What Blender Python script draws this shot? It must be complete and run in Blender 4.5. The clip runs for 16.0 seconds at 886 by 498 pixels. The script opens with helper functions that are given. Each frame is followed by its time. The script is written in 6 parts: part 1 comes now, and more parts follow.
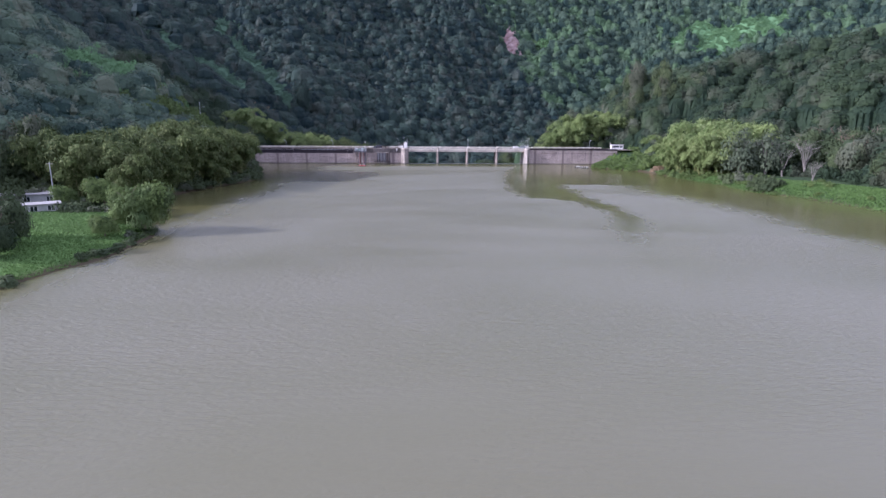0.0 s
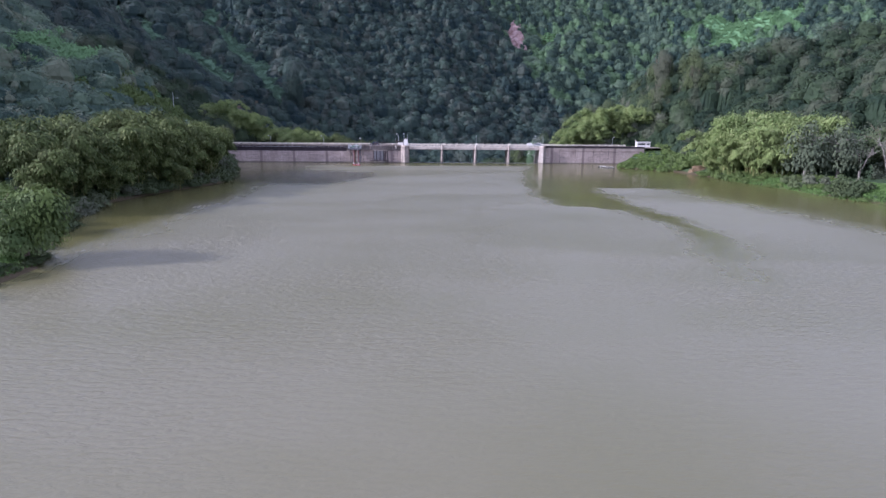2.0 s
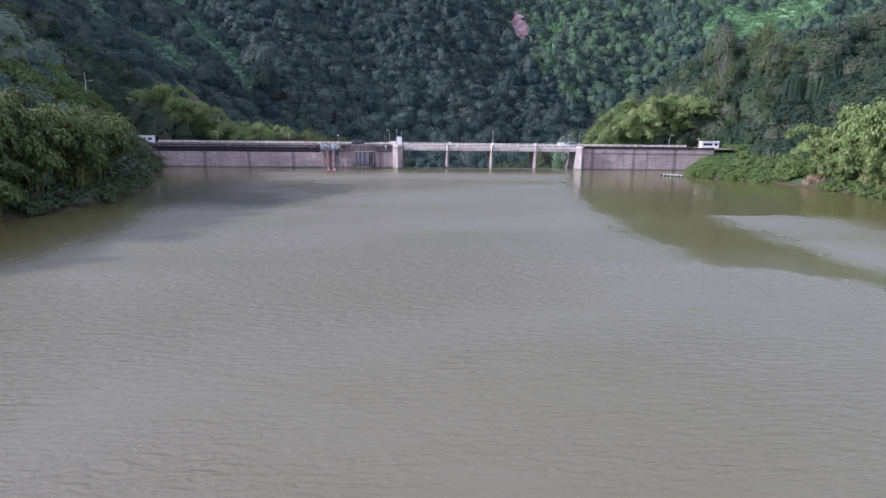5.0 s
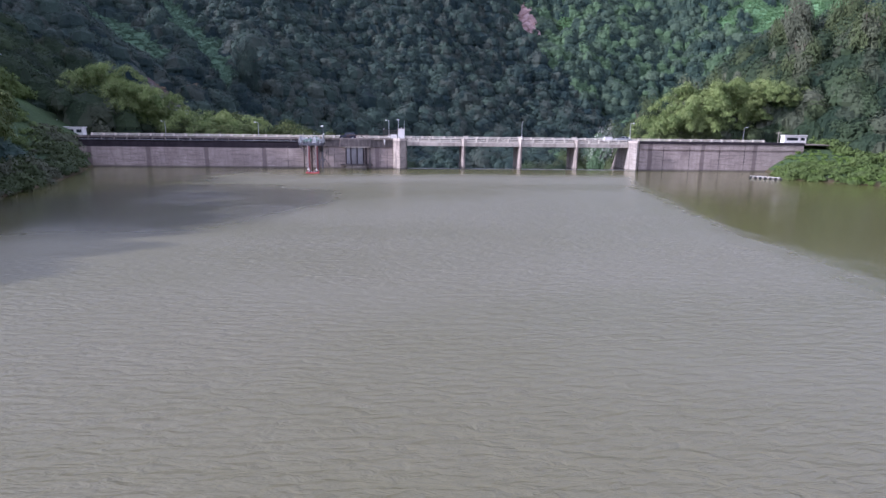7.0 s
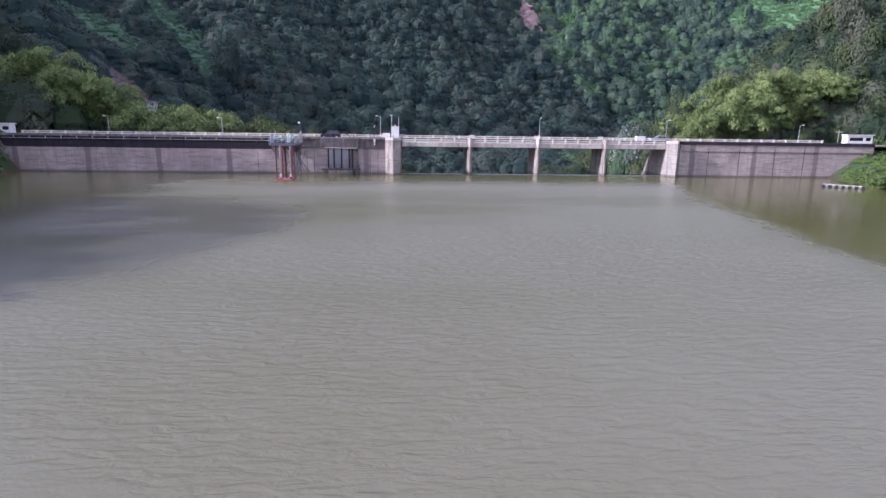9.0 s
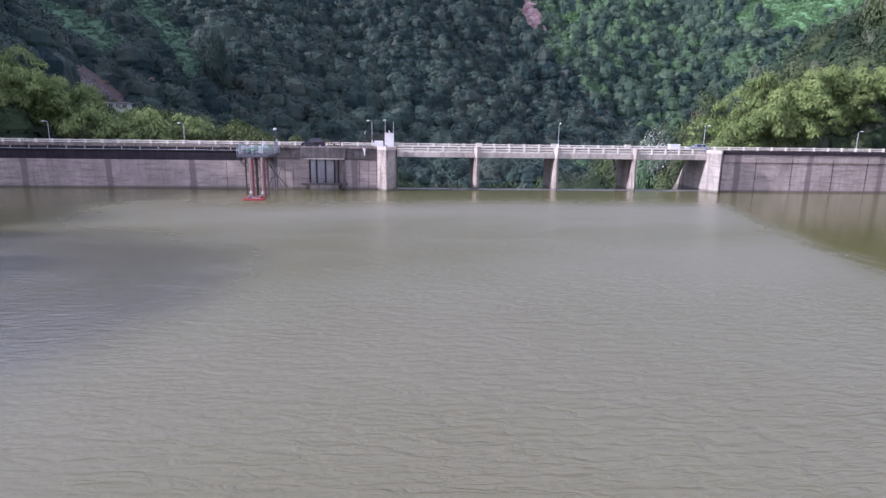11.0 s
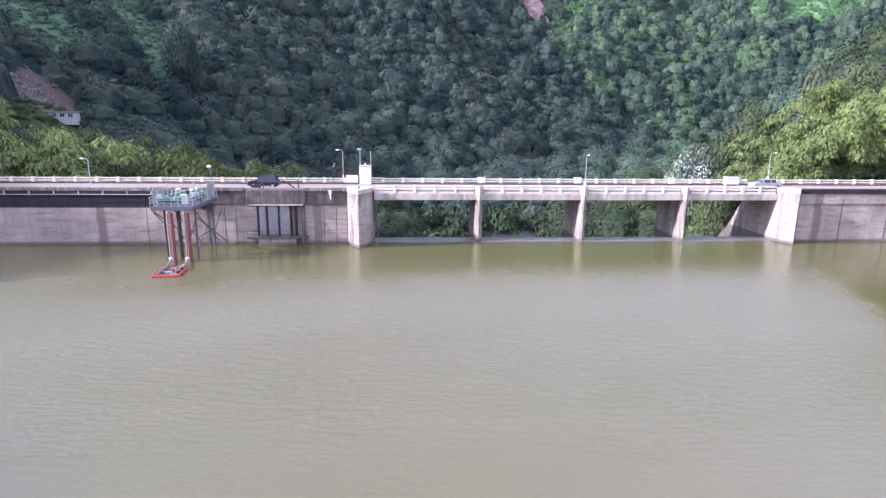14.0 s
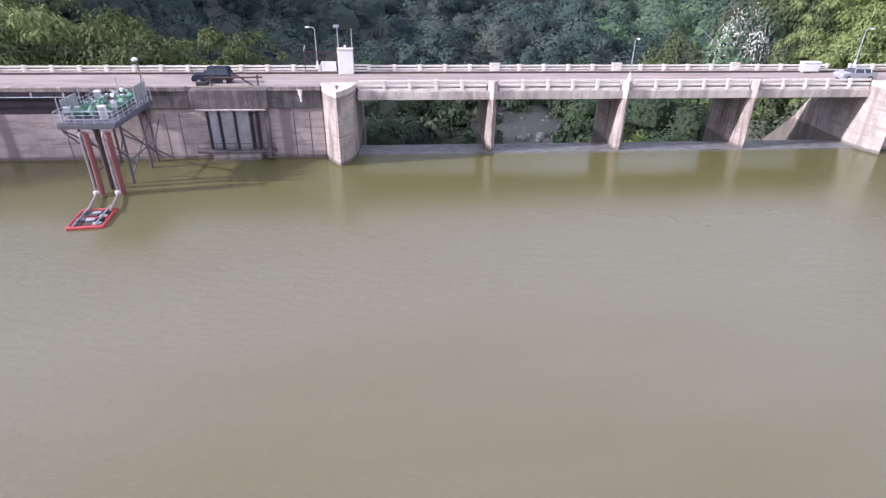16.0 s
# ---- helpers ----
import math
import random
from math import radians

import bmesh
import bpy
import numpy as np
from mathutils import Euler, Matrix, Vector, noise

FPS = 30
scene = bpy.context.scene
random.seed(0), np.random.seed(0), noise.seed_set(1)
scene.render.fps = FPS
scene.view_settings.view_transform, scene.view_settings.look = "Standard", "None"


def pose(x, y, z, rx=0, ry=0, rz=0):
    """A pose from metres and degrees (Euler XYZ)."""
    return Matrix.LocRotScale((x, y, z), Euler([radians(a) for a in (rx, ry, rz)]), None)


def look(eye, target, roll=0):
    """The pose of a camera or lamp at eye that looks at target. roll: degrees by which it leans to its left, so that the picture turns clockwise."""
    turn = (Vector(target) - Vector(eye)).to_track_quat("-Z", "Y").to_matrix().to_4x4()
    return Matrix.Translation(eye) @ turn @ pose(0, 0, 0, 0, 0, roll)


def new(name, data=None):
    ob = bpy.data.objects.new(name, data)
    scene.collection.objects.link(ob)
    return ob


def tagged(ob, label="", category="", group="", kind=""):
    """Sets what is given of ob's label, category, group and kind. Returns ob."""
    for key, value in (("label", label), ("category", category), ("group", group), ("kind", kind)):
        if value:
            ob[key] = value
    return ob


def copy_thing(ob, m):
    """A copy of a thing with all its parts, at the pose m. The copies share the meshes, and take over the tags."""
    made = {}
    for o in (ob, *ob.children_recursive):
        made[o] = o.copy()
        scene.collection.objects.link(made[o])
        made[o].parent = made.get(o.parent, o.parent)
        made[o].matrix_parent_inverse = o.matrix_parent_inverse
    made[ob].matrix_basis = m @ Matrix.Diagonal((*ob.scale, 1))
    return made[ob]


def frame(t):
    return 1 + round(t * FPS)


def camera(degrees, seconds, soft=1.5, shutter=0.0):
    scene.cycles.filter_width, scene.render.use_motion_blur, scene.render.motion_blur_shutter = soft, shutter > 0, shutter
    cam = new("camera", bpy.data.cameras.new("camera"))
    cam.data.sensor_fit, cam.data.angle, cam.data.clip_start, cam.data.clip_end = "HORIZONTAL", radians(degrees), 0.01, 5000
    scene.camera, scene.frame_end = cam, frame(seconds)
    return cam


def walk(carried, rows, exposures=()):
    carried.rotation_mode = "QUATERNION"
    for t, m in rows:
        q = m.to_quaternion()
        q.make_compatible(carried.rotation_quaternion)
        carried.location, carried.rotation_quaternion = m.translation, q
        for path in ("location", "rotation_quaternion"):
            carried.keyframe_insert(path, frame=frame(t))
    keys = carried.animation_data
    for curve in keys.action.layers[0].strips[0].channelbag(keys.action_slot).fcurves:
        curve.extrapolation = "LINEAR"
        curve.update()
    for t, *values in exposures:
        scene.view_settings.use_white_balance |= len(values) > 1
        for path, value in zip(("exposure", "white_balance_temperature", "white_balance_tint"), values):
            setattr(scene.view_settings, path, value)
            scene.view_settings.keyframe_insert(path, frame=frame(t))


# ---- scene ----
cam = camera(75.8, 16.0)
PATH = [
    (0, (5.756, -294.868, 20.325), (5.839, -292.917, 19.893), 0.4),
    (0.5, (5.293, -287.643, 19.762), (5.376, -285.692, 19.328), 0.5),
    (1, (4.944, -279.818, 19.077), (5.025, -277.868, 18.642), 0.5),
    (1.5, (4.682, -271.199, 18.306), (4.761, -269.249, 17.871), 0.5),
    (2, (4.509, -261.461, 17.793), (4.595, -259.51, 17.36), 0.5),
    (2.5, (4.489, -251.058, 17.349), (4.583, -249.108, 16.916), 0.6),
    (3, (4.388, -240.442, 16.939), (4.488, -238.492, 16.506), 0.6),
    (3.5, (4.164, -229.311, 16.605), (4.267, -227.361, 16.172), 0.6),
    (4, (3.891, -218.311, 16.171), (3.994, -216.361, 15.737), 0.7),
    (4.2, (3.752, -213.975, 16.107), (3.856, -212.026, 15.672), 0.7),
    (6.5, (1.521, -162.965, 11.414), (1.635, -161.012, 10.997), 0.7),
    (7, (1.0, -152.259, 10.652), (1.116, -150.307, 10.236), 0.7),
    (7.5, (1.112, -142.638, 10.056), (1.239, -140.685, 9.641), 0.8),
    (8, (1.213, -136.131, 9.833), (1.34, -134.179, 9.419), 0.7),
    (8.5, (1.319, -131.175, 9.781), (1.446, -129.222, 9.368), 0.7),
    (9, (1.261, -126.651, 9.823), (1.389, -124.698, 9.41), 0.8),
    (11.5, (2.207, -102.747, 11.745), (2.336, -100.794, 11.335), 0.8),
    (12, (2.43, -98.557, 12.635), (2.561, -96.604, 12.224), 0.8),
    (12.5, (3.063, -93.985, 13.526), (3.193, -92.032, 13.116), 0.7),
    (13, (3.819, -89.293, 14.741), (3.95, -87.34, 14.33), 0.7),
    (13.5, (4.533, -84.613, 15.883), (4.664, -82.66, 15.472), 0.7),
    (14, (4.665, -80.222, 17.02), (4.797, -78.276, 16.58), 0.6),
    (14.4, (4.716, -76.746, 18.167), (4.848, -74.815, 17.664), 0.6),
    (14.5, (4.763, -75.865, 18.314), (4.896, -73.939, 17.791), 0.6),
    (15, (5.243, -71.369, 19.554), (5.375, -69.48, 18.911), 0.5),
    (15.5, (5.251, -67.137, 20.7), (5.382, -65.305, 19.908), 0.7),
    (15.8, (4.877, -64.464, 21.251), (5.016, -62.677, 20.362), 0.6),
    (16, (4.626, -62.913, 21.398), (4.772, -61.159, 20.448), 0.8),
]
walk(cam, [(t, look(eye, target, roll)) for t, eye, target, roll in PATH],
     exposures=[(0.0, 0.48, 5150, 28), (9.0, 0.48, 5200, 28), (12.5, 0.80, 5250, 28), (14.4, 1.12, 5300, 28), (16.0, 0.80, 5500, 26)])

# ---- world, sun ----
SUN_DIR = Vector((-0.90, -0.14, 0.42)).normalized()
world = bpy.data.worlds.new("sky")
scene.world = world
world.use_nodes = True
wn, wl = world.node_tree.nodes, world.node_tree.links
wn.clear()
sky = wn.new("ShaderNodeTexSky")
sky.sky_type = "NISHITA"
sky.sun_disc = False
sky.sun_elevation = math.asin(SUN_DIR.z)
sky.sun_rotation = math.atan2(SUN_DIR.x, SUN_DIR.y)
sky.air_density, sky.dust_density, sky.ozone_density = 1.0, 4.0, 1.5
sky_bg = wn.new("ShaderNodeBackground")
sky_bg.inputs["Strength"].default_value = 0.10
cloud_bg = wn.new("ShaderNodeBackground")
cloud_bg.inputs["Color"].default_value = (0.93, 0.92, 0.96, 1)
cloud_bg.inputs["Strength"].default_value = 1.6
veil = wn.new("ShaderNodeMixShader")
veil.inputs[0].default_value = 0.55
world_out = wn.new("ShaderNodeOutputWorld")
wl.new(sky.outputs[0], sky_bg.inputs[0])
wl.new(sky_bg.outputs[0], veil.inputs[1])
wl.new(cloud_bg.outputs[0], veil.inputs[2])
wl.new(veil.outputs[0], world_out.inputs[0])

sun_data = bpy.data.lights.new("sun", "SUN")
sun_data.energy, sun_data.angle, sun_data.color = 5.0, radians(1.2), (1.0, 0.93, 0.82)
sun = new("sun", sun_data)
sun.matrix_world = look(SUN_DIR * 300, (0, 0, 0))


# ---- materials ----
class Mat:
    """A small wrapper to write node materials briefly."""

    def __init__(self, name, rough=0.7, metal=0.0, spec=0.4):
        self.m = bpy.data.materials.new(name)
        self.m.use_nodes = True
        self.n, self.l = self.m.node_tree.nodes, self.m.node_tree.links
        self.b = self.n["Principled BSDF"]
        self.out = self.n["Material Output"]
        self.b.inputs["Roughness"].default_value = rough
        self.b.inputs["Metallic"].default_value = metal
        self.b.inputs["Specular IOR Level"].default_value = spec

    def coord(self, scale=(1, 1, 1), space="Object"):
        tc = self.n.new("ShaderNodeTexCoord")
        mp = self.n.new("ShaderNodeMapping")
        mp.inputs["Scale"].default_value = scale
        self.l.new(tc.outputs[space], mp.inputs[0])
        return mp.outputs[0]

    def world(self, scale=(1, 1, 1)):
        g = self.n.new("ShaderNodeNewGeometry")
        mp = self.n.new("ShaderNodeMapping")
        mp.inputs["Scale"].default_value = scale
        self.l.new(g.outputs["Position"], mp.inputs[0])
        return mp.outputs[0]

    def noise(self, vec, scale=1.0, detail=4.0, rough=0.55, dist=0.0):
        t = self.n.new("ShaderNodeTexNoise")
        t.inputs["Scale"].default_value, t.inputs["Detail"].default_value = scale, detail
        t.inputs["Roughness"].default_value, t.inputs["Distortion"].default_value = rough, dist
        self.l.new(vec, t.inputs["Vector"])
        return t.outputs[0]

    def ramp(self, fac, stops):
        r = self.n.new("ShaderNodeValToRGB")
        while len(r.color_ramp.elements) < len(stops):
            r.color_ramp.elements.new(0.5)
        for e, (p, c) in zip(r.color_ramp.elements, stops):
            e.position = p
            e.color = (*c, 1) if not isinstance(c, (int, float)) else (c, c, c, 1)
        self.l.new(fac, r.inputs[0])
        return r.outputs[0]

    def math(self, op, a, b=None, c=None, clamp=False):
        m = self.n.new("ShaderNodeMath")
        m.operation, m.use_clamp = op, clamp
        for i, v in enumerate((a, b, c)):
            if v is None:
                continue
            if isinstance(v, (int, float)):
                m.inputs[i].default_value = v
            else:
                self.l.new(v, m.inputs[i])
        return m.outputs[0]

    def step(self, v, lo, hi):
        m = self.n.new("ShaderNodeMapRange")
        m.interpolation_type = "SMOOTHSTEP"
        for key, val in (("Value", v), ("From Min", lo), ("From Max", hi)):
            if isinstance(val, (int, float)):
                m.inputs[key].default_value = val
            else:
                self.l.new(val, m.inputs[key])
        return m.outputs[0]

    def mix(self, fac, a, b, blend="MIX"):
        m = self.n.new("ShaderNodeMix")
        m.data_type, m.blend_type = "RGBA", blend
        for sock, v in ((m.inputs[0], fac), (m.inputs[6], a), (m.inputs[7], b)):
            if isinstance(v, (int, float)):
                sock.default_value = v
            elif isinstance(v, tuple):
                sock.default_value = (*v, 1)
            else:
                self.l.new(v, sock)
        return m.outputs[2]

    def sep(self, vec):
        s = self.n.new("ShaderNodeSeparateXYZ")
        self.l.new(vec, s.inputs[0])
        return s.outputs

    def island(self):
        return self.n.new("ShaderNodeNewGeometry").outputs["Random Per Island"]

    def color(self, c):
        if isinstance(c, tuple):
            self.b.inputs["Base Color"].default_value = (*c, 1)
        else:
            self.l.new(c, self.b.inputs["Base Color"])
        return self

    def rough(self, r):
        self.l.new(r, self.b.inputs["Roughness"])
        return self

    def bump(self, h, strength=0.3, distance=0.05):
        bp = self.n.new("ShaderNodeBump")
        bp.inputs["Distance"].default_value = distance
        if isinstance(strength, (int, float)):
            bp.inputs["Strength"].default_value = strength
        else:
            self.l.new(strength, bp.inputs["Strength"])
        self.l.new(h, bp.inputs["Height"])
        self.l.new(bp.outputs[0], self.b.inputs["Normal"])
        return self


def concrete(name, base, dark, stain=0.45, joints=False, boards=True, drips=0.0):
    """Weathered cast concrete: cloudy tone, run-off below the ledge at height drips, lift lines."""
    m = Mat(name, 0.88, 0, 0.2)
    p = m.world()
    px, py, pz = m.sep(p)
    big = m.noise(p, 0.22, 6, 0.65)
    fine = m.noise(p, 6.0, 5, 0.65)
    grit = m.noise(p, 1.6, 6, 0.75)
    streak = m.noise(m.world((1.0, 1.0, 0.12)), 1.0, 7, 0.75, 0.6)
    lift = m.noise(m.world((0.25, 0.25, 2.2)), 1.0, 6, 0.75, 0.3)
    c = m.mix(m.ramp(big, [(0.35, 0.0), (0.66, 1.0)]), base, tuple(v * 0.66 for v in base))
    c = m.mix(m.math("MULTIPLY", m.ramp(grit, [(0.50, 0.0), (0.70, 1.0)]), 0.38), c, tuple(v * 0.6 for v in base))
    c = m.mix(m.math("MULTIPLY", m.ramp(grit, [(0.30, 1.0), (0.42, 0.0)]), 0.45), c, tuple(min(v * 1.25, 0.75) for v in base))
    c = m.mix(m.math("MULTIPLY", m.ramp(streak, [(0.47, 0.0), (0.62, 1.0)]), stain), c, dark)
    blot = m.noise(m.world((0.15, 0.15, 0.06)), 1.0, 6, 0.7, 0.8)
    speck = m.ramp(m.noise(m.world((2.2, 2.2, 0.7)), 1.0, 5, 0.7), [(0.36, 0.2), (0.58, 1.0)])
    c = m.mix(m.math("MULTIPLY", m.math("MULTIPLY", m.ramp(blot, [(0.56, 0.0), (0.62, 1.0)]), speck), min(stain * 1.3, 1.0)), c, tuple(v * 1.2 for v in dark))
    if drips:
        run = m.math("MULTIPLY", m.math("SUBTRACT", m.noise(m.world((0.9, 0.9, 0.02)), 1.0, 6, 0.8), 0.50), 15.0)
        below = m.math("SUBTRACT", drips, pz)
        wet = m.math("SUBTRACT", 1.0, m.step(m.math("SUBTRACT", below, run), -0.7, 0.5))
        c = m.mix(m.math("MULTIPLY", m.math("MULTIPLY", wet, speck), 0.78), c, dark)
    if boards:
        seam = m.math("ABSOLUTE", m.math("SUBTRACT", m.math("FRACT", m.math("DIVIDE", pz, 1.22)), 0.5))
        seam = m.math("SUBTRACT", 1.0, m.step(m.math("ADD", seam, m.math("MULTIPLY", fine, 0.02)), 0.012, 0.06))
        c = m.mix(m.math("MULTIPLY", m.math("MULTIPLY", seam, m.ramp(lift, [(0.42, 0.0), (0.58, 1.0)])), 0.7), c, tuple(v * 1.5 for v in dark))
        c = m.mix(m.math("MULTIPLY", m.ramp(lift, [(0.50, 0.0), (0.61, 1.0)]), 0.75), c, tuple(v * 0.45 for v in base))
    if joints:
        # seepage beside the contraction joints, 14.55 m apart
        x, y, z = m.sep(p)
        f = m.math("FRACT", m.math("DIVIDE", m.math("ADD", x, 291.2), 14.55))
        near = m.math("ABSOLUTE", m.math("SUBTRACT", f, 0.5))
        wob = m.math("MULTIPLY", m.noise(m.world((0.9, 0.9, 0.25)), 1.0, 4), 0.05)
        wet = m.math("SUBTRACT", 1.0, m.step(m.math("SUBTRACT", near, wob), 0.0, 0.028))
        c = m.mix(m.math("MULTIPLY", wet, 0.75), c, dark)
    # dark damp line where the water level moves
    x, y, z = m.sep(p)
    damp = m.math("SUBTRACT", 1.0, m.step(m.math("ADD", z, m.math("MULTIPLY", fine, -0.3)), 0.05, 0.35))
    c = m.mix(m.math("MULTIPLY", damp, 0.7), c, (0.06, 0.055, 0.045))
    c = m.mix(m.math("MULTIPLY", m.ramp(fine, [(0.4, 0.0), (0.75, 1.0)]), 0.3), c, tuple(v * 0.6 for v in base))
    m.color(c).bump(m.math("ADD", fine, m.math("MULTIPLY", lift, 0.6)), 0.35, 0.05)
    return m.m


def plain(name, base, rough=0.6, metal=0.0, spec=0.4, var=0.3, scale=3.0, dirt=(0.1, 0.08, 0.07)):
    """Paint or metal with faint soiling."""
    m = Mat(name, rough, metal, spec)
    a = m.noise(m.coord(), scale, 5, 0.6)
    c = m.mix(m.math("MULTIPLY", m.ramp(a, [(0.45, 0.0), (0.75, 1.0)]), var), base, dirt)
    m.color(c).bump(m.noise(m.coord(), scale * 8, 3), 0.08, 0.01)
    return m.m


def leaves(name, dark, light, cell=0.16, glow=0.12, other=None, yellow=None):
    """Foliage: one tone per crown, set darker inside the canopy, slow drifts between species, a little per leaf."""
    m = Mat(name, 0.75, 0, 0.14)
    p = m.world()
    slow = m.noise(p, 0.035, 4, 0.65)
    vor = m.n.new("ShaderNodeTexVoronoi")
    vor.inputs["Scale"].default_value = cell
    m.l.new(m.world((1, 1, 0.5)), vor.inputs["Vector"])
    r, g, b = m.sep(vor.outputs["Color"])
    own = m.n.new("ShaderNodeAttribute")
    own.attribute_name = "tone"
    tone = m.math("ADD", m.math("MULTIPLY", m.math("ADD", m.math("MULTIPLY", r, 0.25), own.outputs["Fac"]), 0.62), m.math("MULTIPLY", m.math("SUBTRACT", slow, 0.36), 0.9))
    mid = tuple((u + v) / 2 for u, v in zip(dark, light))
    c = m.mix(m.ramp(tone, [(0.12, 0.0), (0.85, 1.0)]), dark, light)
    other = other or tuple(v * 0.9 + 0.012 for v in mid)
    c = m.mix(m.ramp(g, [(0.70, 0.0), (0.80, 0.8)]), c, other)
    isl = m.island()
    c = m.mix(m.math("MULTIPLY", isl, 0.22), c, tuple(v * 0.55 for v in dark))
    if yellow:
        c = m.mix(m.ramp(isl, [(0.84, 0.0), (0.96, 0.8)]), c, yellow)
    m.color(c)
    tr = m.n.new("ShaderNodeBsdfTranslucent")
    mx = m.n.new("ShaderNodeMixShader")
    mx.inputs[0].default_value = glow
    m.l.new(c, tr.inputs[0])
    m.l.new(m.b.outputs[0], mx.inputs[1])
    m.l.new(tr.outputs[0], mx.inputs[2])
    m.l.new(mx.outputs[0], m.out.inputs[0])
    return m.m


# paler copy of the pier concrete: sun on the east abutment put into colour
M_SUNLIT_PIER = concrete("sunlit_abutment_concrete", (0.46, 0.405, 0.36), (0.15, 0.122, 0.11), 0.75, drips=6.8)
M_WALL = concrete("weathered_concrete", (0.485, 0.394, 0.352), (0.140, 0.106, 0.104), 0.30, joints=True)
M_BAND = concrete("black_stained_concrete", (0.052, 0.041, 0.048), (0.018, 0.014, 0.018), 0.7)
M_PIER = concrete("pier_concrete", (0.43, 0.365, 0.315), (0.095, 0.078, 0.070), 0.9, drips=6.6)
M_HEAD = concrete("grey_stained_concrete", (0.20, 0.17, 0.16), (0.05, 0.043, 0.043), 0.7, drips=6.9)
M_PALE = concrete("pale_concrete", (0.58, 0.50, 0.43), (0.18, 0.15, 0.13), 0.55, boards=False)
M_GATE = concrete("stoplog_paint", (0.36, 0.34, 0.345), (0.16, 0.14, 0.14), 0.5, boards=False)
M_RAIL = plain("cream_rail_paint", (0.68, 0.62, 0.53), 0.7, 0, 0.3, 0.45, 2.5, (0.25, 0.21, 0.17))
M_WHITE = plain("white_paint", (0.68, 0.66, 0.63), 0.65, 0, 0.3, 0.3, 1.5, (0.35, 0.32, 0.28))
M_STEEL = plain("grey_steel", (0.115, 0.115, 0.135), 0.6, 0.3, 0.4, 0.55, 2.0, (0.12, 0.075, 0.055))
M_GALV = plain("galvanised_steel", (0.45, 0.46, 0.48), 0.45, 0.7, 0.5, 0.3, 2.0, (0.2, 0.17, 0.15))
M_PIPE = plain("faded_pipe_paint", (0.27, 0.235, 0.235), 0.6, 0.1, 0.4, 0.6, 1.5, (0.13, 0.075, 0.065))
M_RUST = plain("rusty_steel", (0.075, 0.052, 0.045), 0.85, 0.1, 0.3, 0.5, 2.0, (0.06, 0.04, 0.035))
M_REDPIPE = plain("red_pipe_paint", (0.20, 0.07, 0.068), 0.6, 0, 0.4, 0.55, 1.2, (0.10, 0.055, 0.045))
M_RED = plain("red_float_paint", (0.36, 0.05, 0.05), 0.5, 0, 0.4, 0.25, 2.0, (0.2, 0.05, 0.05))
M_GREEN = plain("green_machine_paint", (0.065, 0.175, 0.105), 0.6, 0, 0.4, 0.9, 4.5, (0.22, 0.26, 0.22))
M_GLASS = plain("dark_window_glass", (0.02, 0.024, 0.03), 0.08, 0, 0.6, 0.0)
M_BLACK = plain("black_rubber", (0.018, 0.018, 0.02), 0.75, 0, 0.3, 0.2)
M_NAVY = plain("dark_blue_car_paint", (0.018, 0.022, 0.045), 0.25, 0.2, 0.6, 0.1)
M_SILVER = plain("silver_car_paint", (0.40, 0.41, 0.43), 0.28, 0.5, 0.6, 0.1)
M_LAMP = plain("red_lamp_lens", (0.35, 0.02, 0.02), 0.3)
M_HOUSE = plain("weathered_white_wall", (0.42, 0.41, 0.40), 0.85, 0, 0.2, 0.5, 1.2, (0.22, 0.19, 0.17))
M_WOOD = plain("grey_pole_wood", (0.28, 0.25, 0.22), 0.9, 0, 0.2, 0.5, 2.0)
M_ROOF = plain("pale_metal_roof", (0.34, 0.315, 0.30), 0.85, 0.0, 0.2, 0.5, 0.8, (0.15, 0.13, 0.12))

# road: worn light asphalt with a dusting of sand
_m = Mat("worn_road", 0.9, 0, 0.2)
_n1, _n2 = _m.noise(_m.world((0.15, 0.8, 1)), 1.0, 5), _m.noise(_m.world(), 9.0, 4)
_m.color(_m.mix(_m.ramp(_n1, [(0.35, 0.0), (0.7, 1.0)]), (0.29, 0.24, 0.205), (0.18, 0.15, 0.13))).bump(_n2, 0.3, 0.02)
M_ROAD = _m.m

# ground: soil, grass and scrub
_m = Mat("hill_ground", 0.95, 0, 0.1)
_p = _m.world()
_a, _b, _c = _m.noise(_p, 0.035, 5, 0.6), _m.noise(_p, 0.35, 5, 0.65), _m.noise(_p, 2.2, 4, 0.7)
_col = _m.mix(_m.ramp(_a, [(0.40, 0.0), (0.60, 1.0)]), (0.034, 0.055, 0.026), (0.060, 0.095, 0.040))
_col = _m.mix(_m.math("MULTIPLY", _m.ramp(_b, [(0.45, 0.0), (0.7, 1.0)]), 0.6), _col, (0.045, 0.060, 0.025))
_col = _m.mix(_m.math("MULTIPLY", _m.ramp(_c, [(0.5, 0.0), (0.75, 1.0)]), 0.5), _col, (0.085, 0.120, 0.050))
_x, _y, _z = _m.sep(_p)
_mud = _m.math("SUBTRACT", 1.0, _m.step(_m.math("ADD", _z, _m.math("MULTIPLY", _b, -1.2)), -0.3, 0.4))
_mud = _m.math("MULTIPLY", _mud, _m.math("LESS_THAN", _y, 4.0))
_col = _m.mix(_mud, _col, (0.075, 0.060, 0.036))
# high clearing: pasture green, made brighter for the sun on it
_glade = _m.math("ADD", _m.math("POWER", _m.math("DIVIDE", _m.math("SUBTRACT", _x, 440.0), 125.0), 2.0), _m.math("POWER", _m.math("DIVIDE", _m.math("SUBTRACT", _y, 508.0), 44.0), 2.0))
